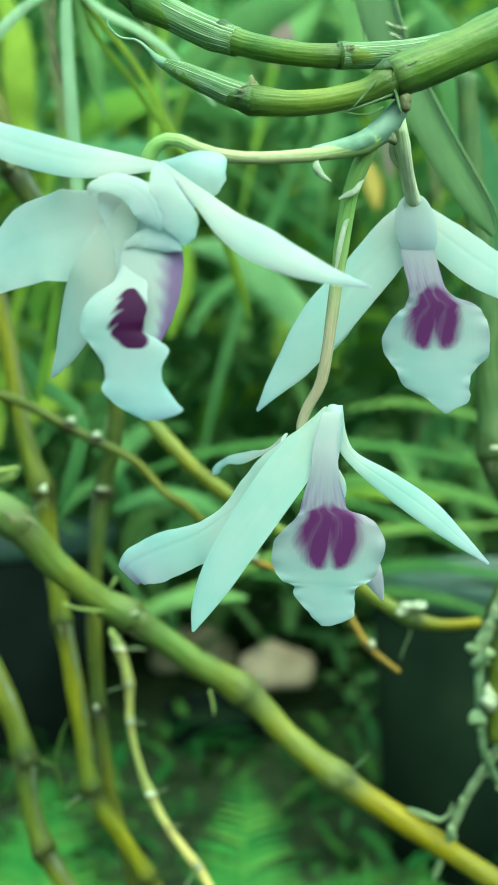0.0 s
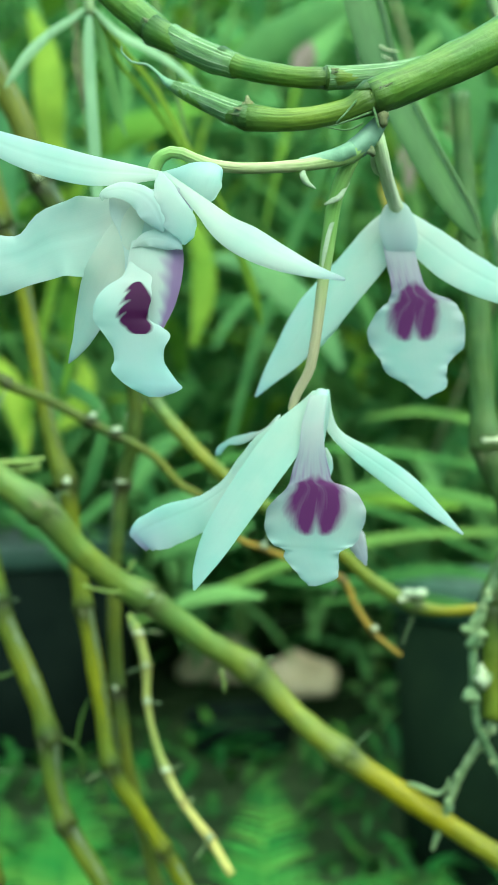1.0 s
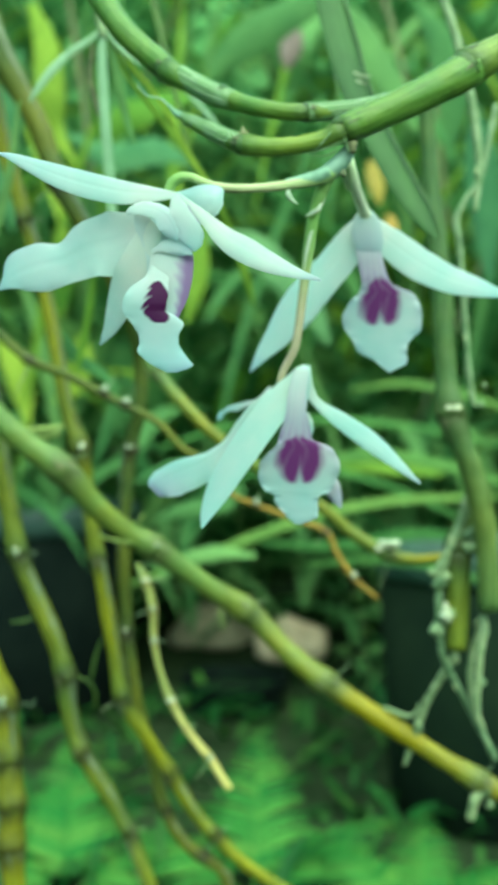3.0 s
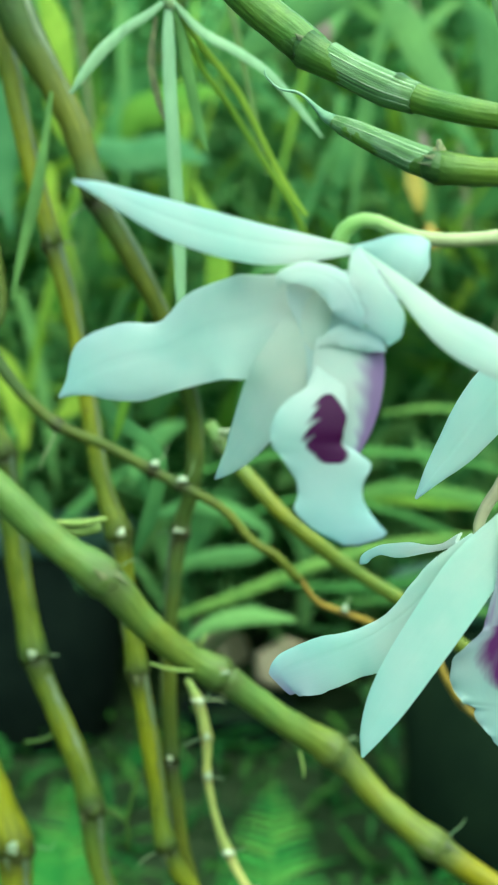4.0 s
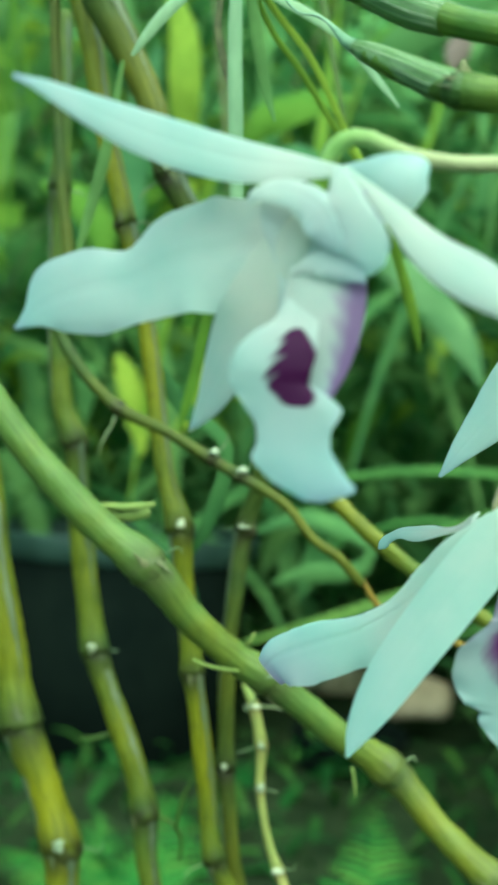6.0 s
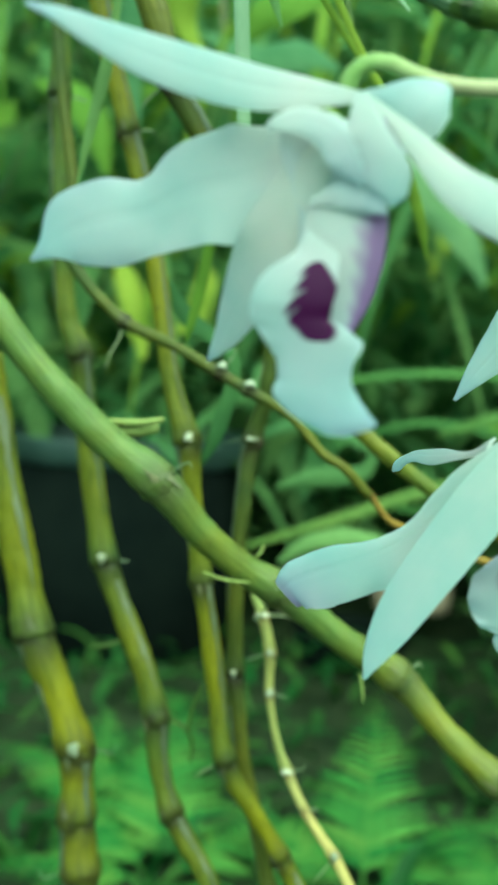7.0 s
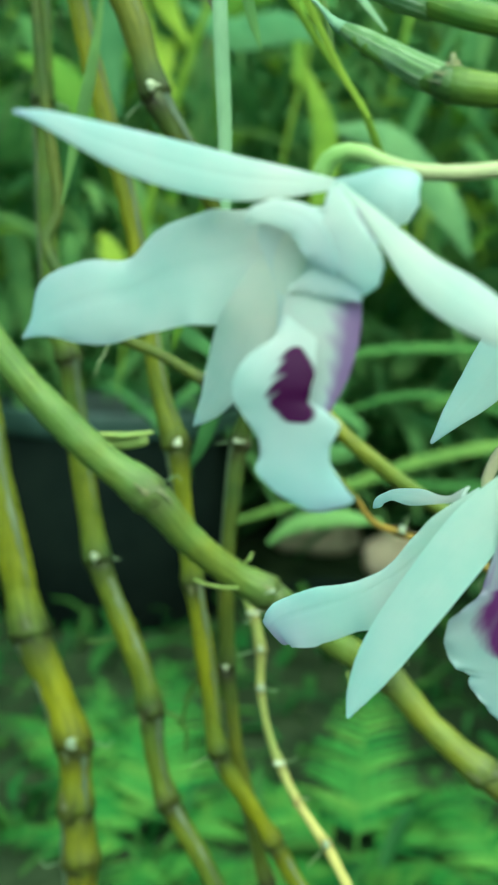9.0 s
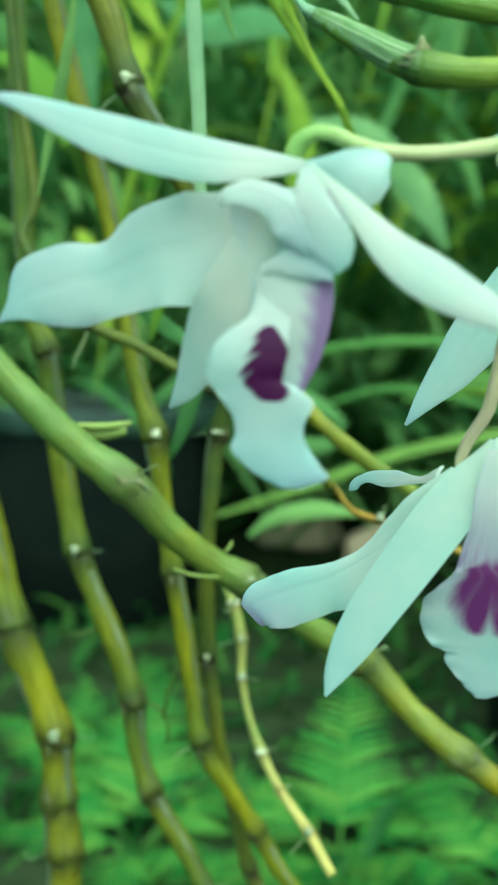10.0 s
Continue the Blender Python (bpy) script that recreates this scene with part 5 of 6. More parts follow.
sheet("leaf", [(-0.0511, 0.3290, 0.5855, 0.00062, 0.00062), (-0.0560, 0.3285, 0.5812, 0.00124, 0.00124), (-0.0621, 0.3280, 0.5770, 0.00143, 0.00143), (-0.0684, 0.3270, 0.5705, 0.00164, 0.00164), (-0.0731, 0.3265, 0.5640, 0.00123, 0.00123), (-0.0760, 0.3260, 0.5593, 0.00041, 0.00041)], BLUELEAF, leaves, face=(0.1, -1, 0.2), bulge=0.2, thick=0.0003, n=24, m=7, twist=25)
sheet("leaf", [(-0.0507, 0.3290, 0.5846, 0.00082, 0.00082), (-0.0505, 0.3280, 0.5745, 0.00164, 0.00164), (-0.0498, 0.3275, 0.5600, 0.00184, 0.00184), (-0.0486, 0.3270, 0.5435, 0.00194, 0.00194), (-0.0474, 0.3270, 0.5273, 0.00184, 0.00184), (-0.0466, 0.3270, 0.5109, 0.00164, 0.00164), (-0.0461, 0.3270, 0.4924, 0.00062, 0.00062)], BLUELEAF, leaves, face=(0.1, -1, 0.2), bulge=0.2, thick=0.0003, n=24, m=7, twist=25)
sheet("leaf", [(-0.0500, 0.3300, 0.5850, 0.00082, 0.00082), (-0.0471, 0.3330, 0.5761, 0.00145, 0.00145), (-0.0448, 0.3350, 0.5642, 0.00167, 0.00167), (-0.0425, 0.3370, 0.5544, 0.00146, 0.00146), (-0.0400, 0.3380, 0.5467, 0.00031, 0.00031)], LEAF, leaves, face=(0.1, -1, 0.2), bulge=0.2, thick=0.0003, n=24, m=7, twist=25)
sheet("leaf", [(-0.0496, 0.3300, 0.5854, 0.00062, 0.00062), (-0.0421, 0.3330, 0.5785, 0.00145, 0.00145), (-0.0320, 0.3360, 0.5739, 0.00167, 0.00167), (-0.0228, 0.3390, 0.5685, 0.00147, 0.00147), (-0.0135, 0.3420, 0.5588, 0.00126, 0.00126), (-0.0082, 0.3440, 0.5530, 0.00042, 0.00042)], BLUELEAF, leaves, face=(0.1, -1, 0.2), bulge=0.2, thick=0.0003, n=24, m=7, twist=25)
sheet("leaf", [(-0.0493, 0.3310, 0.5845, 0.00062, 0.00062), (-0.0415, 0.3370, 0.5753, 0.00105, 0.00105), (-0.0316, 0.3440, 0.5647, 0.00106, 0.00106), (-0.0204, 0.3520, 0.5454, 0.00108, 0.00108), (-0.0119, 0.3560, 0.5332, 0.00087, 0.00087)], LIME, leaves, face=(0.1, -1, 0.2), bulge=0.2, thick=0.0003, n=24, m=7, twist=25)
sheet("leaf", [(-0.0487, 0.3320, 0.5840, 0.00062, 0.00062), (-0.0429, 0.3400, 0.5720, 0.00084, 0.00084), (-0.0354, 0.3500, 0.5644, 0.00108, 0.00108), (-0.0258, 0.3650, 0.5530, 0.00111, 0.00111), (-0.0144, 0.3850, 0.5406, 0.00140, 0.00140), (-0.0068, 0.4050, 0.5242, 0.00194, 0.00194), (-0.0009, 0.4200, 0.5093, 0.00224, 0.00224), (0.0022, 0.4300, 0.4975, 0.00051, 0.00051)], LIME, leaves, face=(0.1, -1, 0.2), bulge=0.2, thick=0.0003, n=24, m=7, twist=25)
sheet("leaf", [(-0.0541, 0.3300, 0.5814, 0.00062, 0.00062), (-0.0554, 0.3320, 0.5696, 0.00103, 0.00103), (-0.0534, 0.3340, 0.5598, 0.00104, 0.00104), (-0.0519, 0.3350, 0.5549, 0.00041, 0.00041)], DRY, leaves, face=(0.1, -1, 0.2), bulge=0.2, thick=0.0003, n=24, m=7, twist=25)
sheet("leaf", [(-0.0415, 0.3900, 0.6321, 0.00118, 0.00118), (-0.0381, 0.3900, 0.6180, 0.00141, 0.00141), (-0.0343, 0.3900, 0.6015, 0.00142, 0.00142), (-0.0310, 0.3910, 0.5878, 0.00118, 0.00118), (-0.0266, 0.3920, 0.5692, 0.00094, 0.00094), (-0.0231, 0.3930, 0.5529, 0.00047, 0.00047)], OLIVE, leaves, face=(0.1, -1, 0.2), bulge=0.2, thick=0.0003, n=24, m=7, twist=25)
leaves = thing("hanging_leaves", "lime green narrow leaf tips behind the large flower", "leaf")
sheet("leaf", [(-0.0630, 0.3950, 0.5131, 0.00095, 0.00095), (-0.0655, 0.3960, 0.4966, 0.00167, 0.00167), (-0.0681, 0.3980, 0.4825, 0.00168, 0.00168), (-0.0705, 0.3990, 0.4729, 0.00144, 0.00144), (-0.0721, 0.4000, 0.4663, 0.00036, 0.00036)], LIME, leaves, face=(0.1, -1, 0.2), bulge=0.2, thick=0.0003, n=24, m=7, twist=25)
sheet("leaf", [(-0.0872, 0.3600, 0.5696, 0.00055, 0.00055), (-0.0892, 0.3610, 0.5545, 0.00123, 0.00123), (-0.0920, 0.3620, 0.5392, 0.00179, 0.00179), (-0.0958, 0.3630, 0.5239, 0.00138, 0.00138), (-0.0992, 0.3640, 0.5084, 0.00027, 0.00027)], LEAF, leaves, face=(0.1, -1, 0.2), bulge=0.2, thick=0.0003, n=24, m=7, twist=25)
sheet("leaf", [(-0.0878, 0.4100, 0.4933, 0.00098, 0.00098), (-0.0805, 0.4100, 0.4835, 0.00221, 0.00221), (-0.0730, 0.4100, 0.4737, 0.00294, 0.00294), (-0.0582, 0.4100, 0.4615, 0.00221, 0.00221), (-0.0618, 0.4100, 0.4394, 0.00270, 0.00270), (-0.0685, 0.4100, 0.4246, 0.00073, 0.00073)], LEAF, leaves, face=(0.1, -1, 0.2), bulge=0.2, thick=0.0003, n=24, m=7, twist=25)


# ---- ground and distance ----
SOIL = plain_material("dark_soil", (0.012, 0.022, 0.010), (0.032, 0.050, 0.022), 14.0, 1.0, 0.6, 0.01, shine=0.0)
HEDGE = plain_material("far_foliage", (0.085, 0.19, 0.06), (0.18, 0.34, 0.10), 5.0, 0.9, 0.5, 0.02, shine=0.05)


FERN = plain_material("fern_green", (0.038, 0.138, 0.020), (0.080, 0.245, 0.042), 30.0, 0.7, 0.2, 0.001, (1, 1, 1), 0.35, shine=0.12)
POT = plain_material("black_plastic", (0.0025, 0.006, 0.004), (0.006, 0.011, 0.007), 20.0, 0.9, 0.1, 0.001, shine=0.05)


def ground():
    n = 60
    bm = bmesh.new()
    bmesh.ops.create_grid(bm, x_segments=n, y_segments=n, size=1)
    for v in bm.verts:
        x, y = v.co.x, v.co.y
        v.co.x = math.copysign(abs(x) ** 3, x) * 200 + x * 1.5
        v.co.y = math.copysign(abs(y) ** 3, y) * 200 + y * 1.5
        v.co.z = 0.014 * noise.noise((v.co.x * 5, v.co.y * 5, 0.3)) if abs(v.co.x) + abs(v.co.y) < 8 else 0
    me = bpy.data.meshes.new("ground")
    bm.to_mesh(me)
    bm.free()
    me.polygons.foreach_set("use_smooth", [True] * len(me.polygons))
    me.materials.append(SOIL)
    tagged(new("ground", me), "dark damp soil littered with small debris", "ground", kind="structure")


ground()


def strap(p, d, length, width, droop, rng, n=9):
    """Verts and faces of one arching strap leaf from p along d."""
    d = unit(np.array(d, float))
    side = unit(np.cross(d, (0, 0, 1.0001)))
    fold = rng.uniform(0.1, 0.35)
    q, verts = np.array(p, float), []
    for k in range(n):
        s = k / (n - 1)
        w = width * (0.35 + 0.65 * math.sin(math.pi * min(1, s * 0.75 + 0.18))) * (1 - s ** 5)
        up = np.cross(side, d)
        verts += [q - side * w / 2 + up * w * fold, q, q + side * w / 2 + up * w * fold]
        q = q + d * length / (n - 1)
        d = unit(d + np.array((0, 0, -droop / (n - 1))) + rng.randn(3) * 0.02)
        side = unit(side - d * (side @ d))
    faces = []
    for k in range(n - 1):
        for j in (0, 1):
            a = 3 * k + j
            faces.append((a, a + 1, a + 4, a + 3))
    return verts, faces


def joined(name, pieces, material, parent=None, label="", category="", kind=""):
    verts, faces = [], []
    for vs, fs in pieces:
        o = len(verts)
        verts += vs
        faces += [tuple(i + o for i in f) for f in fs]
    ob = mesh_object(name, np.array(verts), faces, material, parent, "")
    return tagged(ob, label, category, "", kind)


def thicket(name, label, count, box, size, material, seed, tilt=0.9):
    """A mass of leaves filling a box of space."""
    rng = np.random.RandomState(seed)
    pieces = []
    for _ in range(count):
        p = [rng.uniform(a, b) for a, b in box]
        a = rng.uniform(0, 6.283)
        d = (math.cos(a), math.sin(a), rng.uniform(-tilt, tilt))
        length = rng.uniform(*size)
        pieces.append(strap(p, d, length, length * rng.uniform(0.10, 0.28), rng.uniform(0.3, 1.6), rng, 7))
    return joined(name, pieces, material, None, label, "foliage", "stuff")


def hedge():
    """The dense dark growth in the distance, with an added, unseen low side behind the camera."""
    n = 96
    verts, faces = [], []
    for k in range(n):
        a = 2 * math.pi * k / n
        for j in range(12):
            r = 3.6 + 0.5 * noise.noise((math.cos(a) * 3, math.sin(a) * 3, j * 0.7)) + 0.12 * j
            # unseen side behind the camera stays low to let sky light in
            tall = 0.27 if math.sin(a) > -0.1 else 0.10
            verts.append((r * math.cos(a), r * math.sin(a) + 0.3, -0.05 + j * tall))
    for k in range(n):
        for j in range(11):
            a, b = k * 12 + j, ((k + 1) % n) * 12 + j
            faces.append((a, b, b + 1, a + 1))
    tagged(mesh_object("backdrop", np.array(verts), faces, HEDGE), "dense dark green growth in the distance", "foliage", kind="structure")


hedge()
thicket("far_leaves", "mass of mixed green leaves far behind the orchid", 6500, ((-1.6, 1.6), (1.9, 3.0), (0.2, 1.7)), (0.07, 0.22), LEAF, 3)
thicket("pale_far_leaves", "scattered lime green leaves behind the orchid", 700, ((-1.4, 1.4), (1.7, 2.5), (0.5, 1.6)), (0.08, 0.22), LIME, 5)


def hedge_leaves():
    """Large leaves standing out of the growth, on its added side behind the camera too."""
    rng = np.random.RandomState(31)
    pieces = []
    for _ in range(2600):
        a = rng.uniform(0, 6.283)
        r = rng.uniform(3.2, 4.3)
        p = (r * math.cos(a), r * math.sin(a) + 0.3, rng.uniform(0, 2.4 if math.sin(a) > -0.1 else 1.0))
        d = (-math.cos(a) + rng.uniform(-1, 1), -math.sin(a) + rng.uniform(-1, 1), rng.uniform(-0.6, 0.9))
        length = rng.uniform(0.25, 0.6)
        pieces.append(strap(p, d, length, length * rng.uniform(0.15, 0.35), rng.uniform(0.3, 1.6), rng, 6))
    joined("hedge_leaves", pieces, LEAF, None, "large green leaves of the surrounding growth", "foliage", "stuff")


hedge_leaves()

LOW = plain_material("low_growth", (0.012, 0.055, 0.008), (0.035, 0.12, 0.016), 24.0, 0.7, 0.2, 0.001, (1, 1, 1), 0.3, shine=0.2)
FADED = plain_material("fading_leaf", (0.46, 0.34, 0.05), (0.68, 0.50, 0.11), 24.0, 0.6, 0.2, 0.001, (1, 1, 1), 0.4)
PINK = plain_material("pink_petal", (0.26, 0.19, 0.16), (0.38, 0.29, 0.25), 24.0, 0.6, 0.2, 0.001, (1, 1, 1), 0.4)
TEAL = plain_material("shade_leaf", (0.07, 0.19, 0.07), (0.16, 0.33, 0.13), 24.0, 0.75, 0.2, 0.001, (1, 1, 1), 0.45, shine=0.1)


# ---- pots ----
def pot(label, x, y, radius, height, rim, plastic):
    """A tapered plant pot with a rolled rim and soil inside."""
    top = thing("plant_pot", label, "plant pot", "plant pots")
    n = 48
    def lathe(name, prof, material, text=""):
        verts, faces = [], []
        for k in range(n):
            a = 2 * math.pi * k / n
            verts += [(x + r * math.cos(a), y + r * math.sin(a), z) for r, z in prof]
        m = len(prof)
        for k in range(n):
            for j in range(m - 1):
                a, b = k * m + j, ((k + 1) % n) * m + j
                faces.append((a, b, b + 1, a + 1))
        return mesh_object(name, np.array(verts), faces, material, top, text)
    b = radius * 0.88
    lathe("body", [(0.001, 0.002), (b * 0.96, 0.0), (b, 0.006), (radius * 0.97, height - rim), (radius * 0.93, height - rim), (b * 0.94, 0.02), (0.001, 0.02)], plastic)
    lathe("rim", [(radius * 0.93, height - rim - 0.004), (radius * 0.985, height - rim - 0.004), (radius * 1.0, height - rim + 0.004), (radius * 1.03, height - 0.005), (radius * 1.02, height), (radius * 0.97, height), (radius * 0.93, height - 0.006), (radius * 0.93, height - rim - 0.004)], RIM if height > 0.1 else plastic, "dull grey-green rolled rim" if height > 0.1 else "")
    lathe("soil", [(0.001, height - rim), (radius * 0.5, height - rim - 0.002), (radius * 0.925, height - rim - 0.008)], SOIL)
    return top


# lighter, greener copy of POT for the right pot: haze put into its colour
HAZED = plain_material("hazed_dark_plastic", (0.005, 0.012, 0.006), (0.012, 0.022, 0.010), 14.0, 0.9, 0.1, 0.001, shine=0.05)
RIM = plain_material("weathered_rim", (0.020, 0.05, 0.032), (0.05, 0.10, 0.068), 30.0, 0.5, 0.2, 0.001)
pot("large black plastic pot with a pale rim on soil", -0.415, 1.80, 0.205, 0.325, 0.035, POT)
pot("dark green-black plastic pot standing among ferns", 0.300, 1.28, 0.165, 0.31, 0.03, HAZED)
pot("shallow dark pot on the soil behind ferns", -0.045, 1.75, 0.085, 0.055, 0.02, POT)

# ---- ferns ----
def pinna_mesh(length, width):
    """One toothed fern leaflet along +x, shared by all its repeats."""
    verts, faces, n = [], [], 11
    for k in range(n):
        s = k / (n - 1)
        w = width * (1 - s) ** 0.7 * (1.0 if k % 2 == 0 else 0.62) * 0.5 + 0.0003
        z = -0.22 * length * s * s
        verts += [(length * s, -w, z - w * 0.25), (length * s, 0, z), (length * s, w, z - w * 0.25)]
    for k in range(n - 1):
        for j in (0, 1):
            a = 3 * k + j
            faces.append((a, a + 1, a + 4, a + 3))
    me = bpy.data.meshes.new("pinna")
    me.from_pydata(verts, [], faces)
    me.polygons.foreach_set("use_smooth", [True] * len(me.polygons))
    me.materials.append(FERN)
    return me


PINNA = pinna_mesh(0.1, 0.019)


def fern(label, base, fronds, seed):
    """fronds: (heading in degrees, length, lean from upright, droop)."""
    rng = np.random.RandomState(seed)
    top = thing("fern", label, "fern", "ferns")
    for heading, length, lean, droop in fronds:
        h, e = radians(heading), radians(lean)
        out_ = np.array((math.cos(h), math.sin(h), 0))
        d = out_ * math.sin(e) + np.array((0, 0, math.cos(e)))
        q, line = np.array(base, float), []
        n = 24
        for k in range(n + 1):
            line.append(q.copy())
            q = q + d * length / n
            d = unit(d + (out_ * 0.6 + np.array((0, 0, -1))) * droop / n)
        line = np.array(line)
        stem = tube("frond", [(*p, 0.0016 * (1 - 0.8 * k / n)) for k, p in enumerate(line)][::3], FERN, top, sides=6, step=0.01)
        for k in range(4, n):
            s = k / n
            size = length * 0.36 * min(1, (s - 0.06) / 0.16) * (1.04 - s) ** 0.75
            t = unit(line[k + 1] - line[k - 1])
            side = unit(np.cross(t, (out_[1], -out_[0], 0)))
            lateral = unit(np.cross(t, side))
            for sign in (-1, 1):
                x = unit(lateral * sign + t * 0.45 + rng.randn(3) * 0.05)
                z = unit(side - x * (side @ x))
                if z[2] < 0:
                    z = -z
                m = Matrix((x, np.cross(z, x), z)).transposed().to_4x4()
                ob = new("pinna", PINNA)
                ob.parent = stem
                ob.matrix_basis = Matrix.Translation(line[k]) @ m @ Matrix.Scale(size / 0.1, 4)
    return top



fern("bright green fern with feathery fronds above dark soil", (-0.006, 0.978, 0.0), [(88, 0.22, 38, 0.5), (150, 0.20, 52, 0.8), (35, 0.20, 50, 0.8), (265, 0.15, 60, 0.9), (205, 0.16, 62, 0.9), (330, 0.16, 60, 0.9)], 1)
fern("feathery green fern low beside the pots", (-0.183, 0.972, 0.0), [(95, 0.22, 40, 0.5), (40, 0.19, 55, 0.9), (140, 0.19, 50, 0.8), (190, 0.16, 58, 0.9), (270, 0.15, 60, 0.9), (320, 0.16, 58, 0.9)], 2)
fern("broad soft fern in front of a dark pot", (0.141, 0.943, 0.0), [(80, 0.17, 50, 0.7), (130, 0.18, 50, 0.8), (20, 0.17, 50, 0.9), (240, 0.15, 60, 1.0), (180, 0.16, 58, 0.9)], 3)
fern("low fern spreading on the soil in shade", (-0.02, 0.90, 0.0), [(70, 0.13, 60, 0.9), (120, 0.13, 60, 0.9), (20, 0.13, 62, 1.0), (170, 0.13, 62, 1.0)], 4)
fern("dense fern clump by the large pot", (-0.27, 1.12, 0.0), [(60, 0.17, 50, 0.8), (100, 0.15, 45, 0.6), (20, 0.16, 55, 0.9), (270, 0.15, 55, 1.0), (150, 0.16, 50, 0.9)], 5)

# ---- single leaves behind the canes ----
plant = thing("leafy_plant", "lime green arching leaves catching the light", "plant", "plants behind the orchid")
sheet("leaf", [(-0.1830, 0.8500, 0.7904, 0.00370, 0.00370), (-0.1714, 0.8500, 0.7579, 0.01017, 0.01017), (-0.1680, 0.8500, 0.7209, 0.01203, 0.01203), (-0.1661, 0.8600, 0.6912, 0.00935, 0.00935), (-0.1512, 0.8700, 0.6654, 0.00189, 0.00189)], LIME, plant, face=(0.1, -1, 0.35), bulge=0.25, thick=0.0008, n=20, m=9, ripple=0.05, twist=25)
sheet("leaf", [(-0.1270, 0.9000, 0.6920, 0.00390, 0.00390), (-0.1148, 0.9000, 0.7090, 0.01460, 0.01460), (-0.0953, 0.9000, 0.7185, 0.01751, 0.01751), (-0.0710, 0.9000, 0.7258, 0.01167, 0.01167), (-0.0516, 0.9000, 0.7281, 0.00194, 0.00194)], LIME, plant, face=(0.1, -1, 0.35), bulge=0.25, thick=0.0008, n=20, m=9, ripple=0.05, twist=25)
sheet("leaf", [(-0.0748, 0.9500, 0.6688, 0.00255, 0.00255), (-0.0568, 0.9500, 0.6228, 0.00920, 0.00920), (-0.0551, 0.9500, 0.5820, 0.01022, 0.01022), (-0.0641, 0.9500, 0.5411, 0.00204, 0.00204)], LIME, plant, face=(0.1, -1, 0.35), bulge=0.25, thick=0.0008, n=20, m=9, ripple=0.05, twist=25)
plant = thing("leafy_plant", "long green strap leaves arching across the gap", "plant", "plants behind the orchid")
sheet("leaf", [(-0.0895, 0.9500, 0.4286, 0.00143, 0.00143), (-0.0281, 0.9500, 0.4461, 0.00322, 0.00322), (0.0433, 0.9500, 0.4536, 0.00393, 0.00393), (0.1257, 0.9600, 0.4487, 0.00360, 0.00360), (0.2198, 0.9700, 0.4294, 0.00217, 0.00217), (0.2738, 0.9800, 0.4034, 0.00104, 0.00104)], STRAP, plant, face=(0.1, -1, 0.35), bulge=0.25, thick=0.0008, n=20, m=9, ripple=0.05, twist=25)
sheet("leaf", [(0.0345, 1.0000, 0.4018, 0.00187, 0.00187), (0.0877, 1.0000, 0.4191, 0.00635, 0.00635), (0.1409, 1.0000, 0.4172, 0.00710, 0.00710), (0.2048, 1.0000, 0.4025, 0.00559, 0.00559), (0.2578, 1.0000, 0.3814, 0.00149, 0.00149)], STRAP, plant, face=(0.1, -1, 0.35), bulge=0.25, thick=0.0008, n=20, m=9, ripple=0.05, twist=25)
sheet("leaf", [(-0.1170, 0.9700, 0.3031, 0.00182, 0.00182), (-0.0388, 0.9700, 0.3322, 0.00438, 0.00438), (0.0446, 0.9800, 0.3631, 0.00514, 0.00514), (0.1294, 0.9900, 0.3787, 0.00481, 0.00481), (0.2260, 1.0000, 0.3813, 0.00298, 0.00298)], STRAP, plant, face=(0.1, -1, 0.35), bulge=0.25, thick=0.0008, n=20, m=9, ripple=0.05, twist=25)
sheet("leaf", [(0.0026, 1.0200, 0.3355, 0.00190, 0.00190), (0.0786, 1.0200, 0.3332, 0.00571, 0.00571), (0.1558, 1.0300, 0.3436, 0.00652, 0.00652), (0.2342, 1.0400, 0.3322, 0.00464, 0.00464)], STRAP, plant, face=(0.1, -1, 0.35), bulge=0.25, thick=0.0008, n=20, m=9, ripple=0.05, twist=25)
sheet("leaf", [(-0.0538, 1.0500, 0.3828, 0.00157, 0.00157), (0.0244, 1.0500, 0.4084, 0.00353, 0.00353), (0.1138, 1.0500, 0.3936, 0.00391, 0.00391), (0.2157, 1.0600, 0.3498, 0.00236, 0.00236)], STRAP, plant, face=(0.1, -1, 0.35), bulge=0.25, thick=0.0008, n=20, m=9, ripple=0.05, twist=25)
sheet("leaf", [(0.0489, 1.1000, 0.3049, 0.00163, 0.00163), (0.1187, 1.1000, 0.3111, 0.00490, 0.00490), (0.1884, 1.1000, 0.3028, 0.00489, 0.00489), (0.2464, 1.1000, 0.2828, 0.00162, 0.00162)], STRAP, plant, face=(0.1, -1, 0.35), bulge=0.25, thick=0.0008, n=20, m=9, ripple=0.05, twist=25)
sheet("leaf", [(0.0948, 1.1000, 0.4860, 0.00163, 0.00163), (0.1529, 1.1000, 0.4918, 0.00408, 0.00408), (0.2225, 1.1000, 0.4775, 0.00407, 0.00407), (0.2804, 1.1000, 0.4515, 0.00174, 0.00174)], STRAP, plant, face=(0.1, -1, 0.35), bulge=0.25, thick=0.0008, n=20, m=9, ripple=0.05, twist=25)
plant = thing("leafy_plant", "bright yellow-green leaves low in the growth", "plant", "plants behind the orchid")
sheet("leaf", [(0.0746, 1.1500, 0.4015, 0.00304, 0.00304), (0.1108, 1.1500, 0.4089, 0.01093, 0.01093), (0.1532, 1.1500, 0.4043, 0.01092, 0.01092), (0.1956, 1.1500, 0.3971, 0.00242, 0.00242)], LIME, plant, face=(0.1, -1, 0.35), bulge=0.25, thick=0.0008, n=20, m=9, ripple=0.05, twist=25)
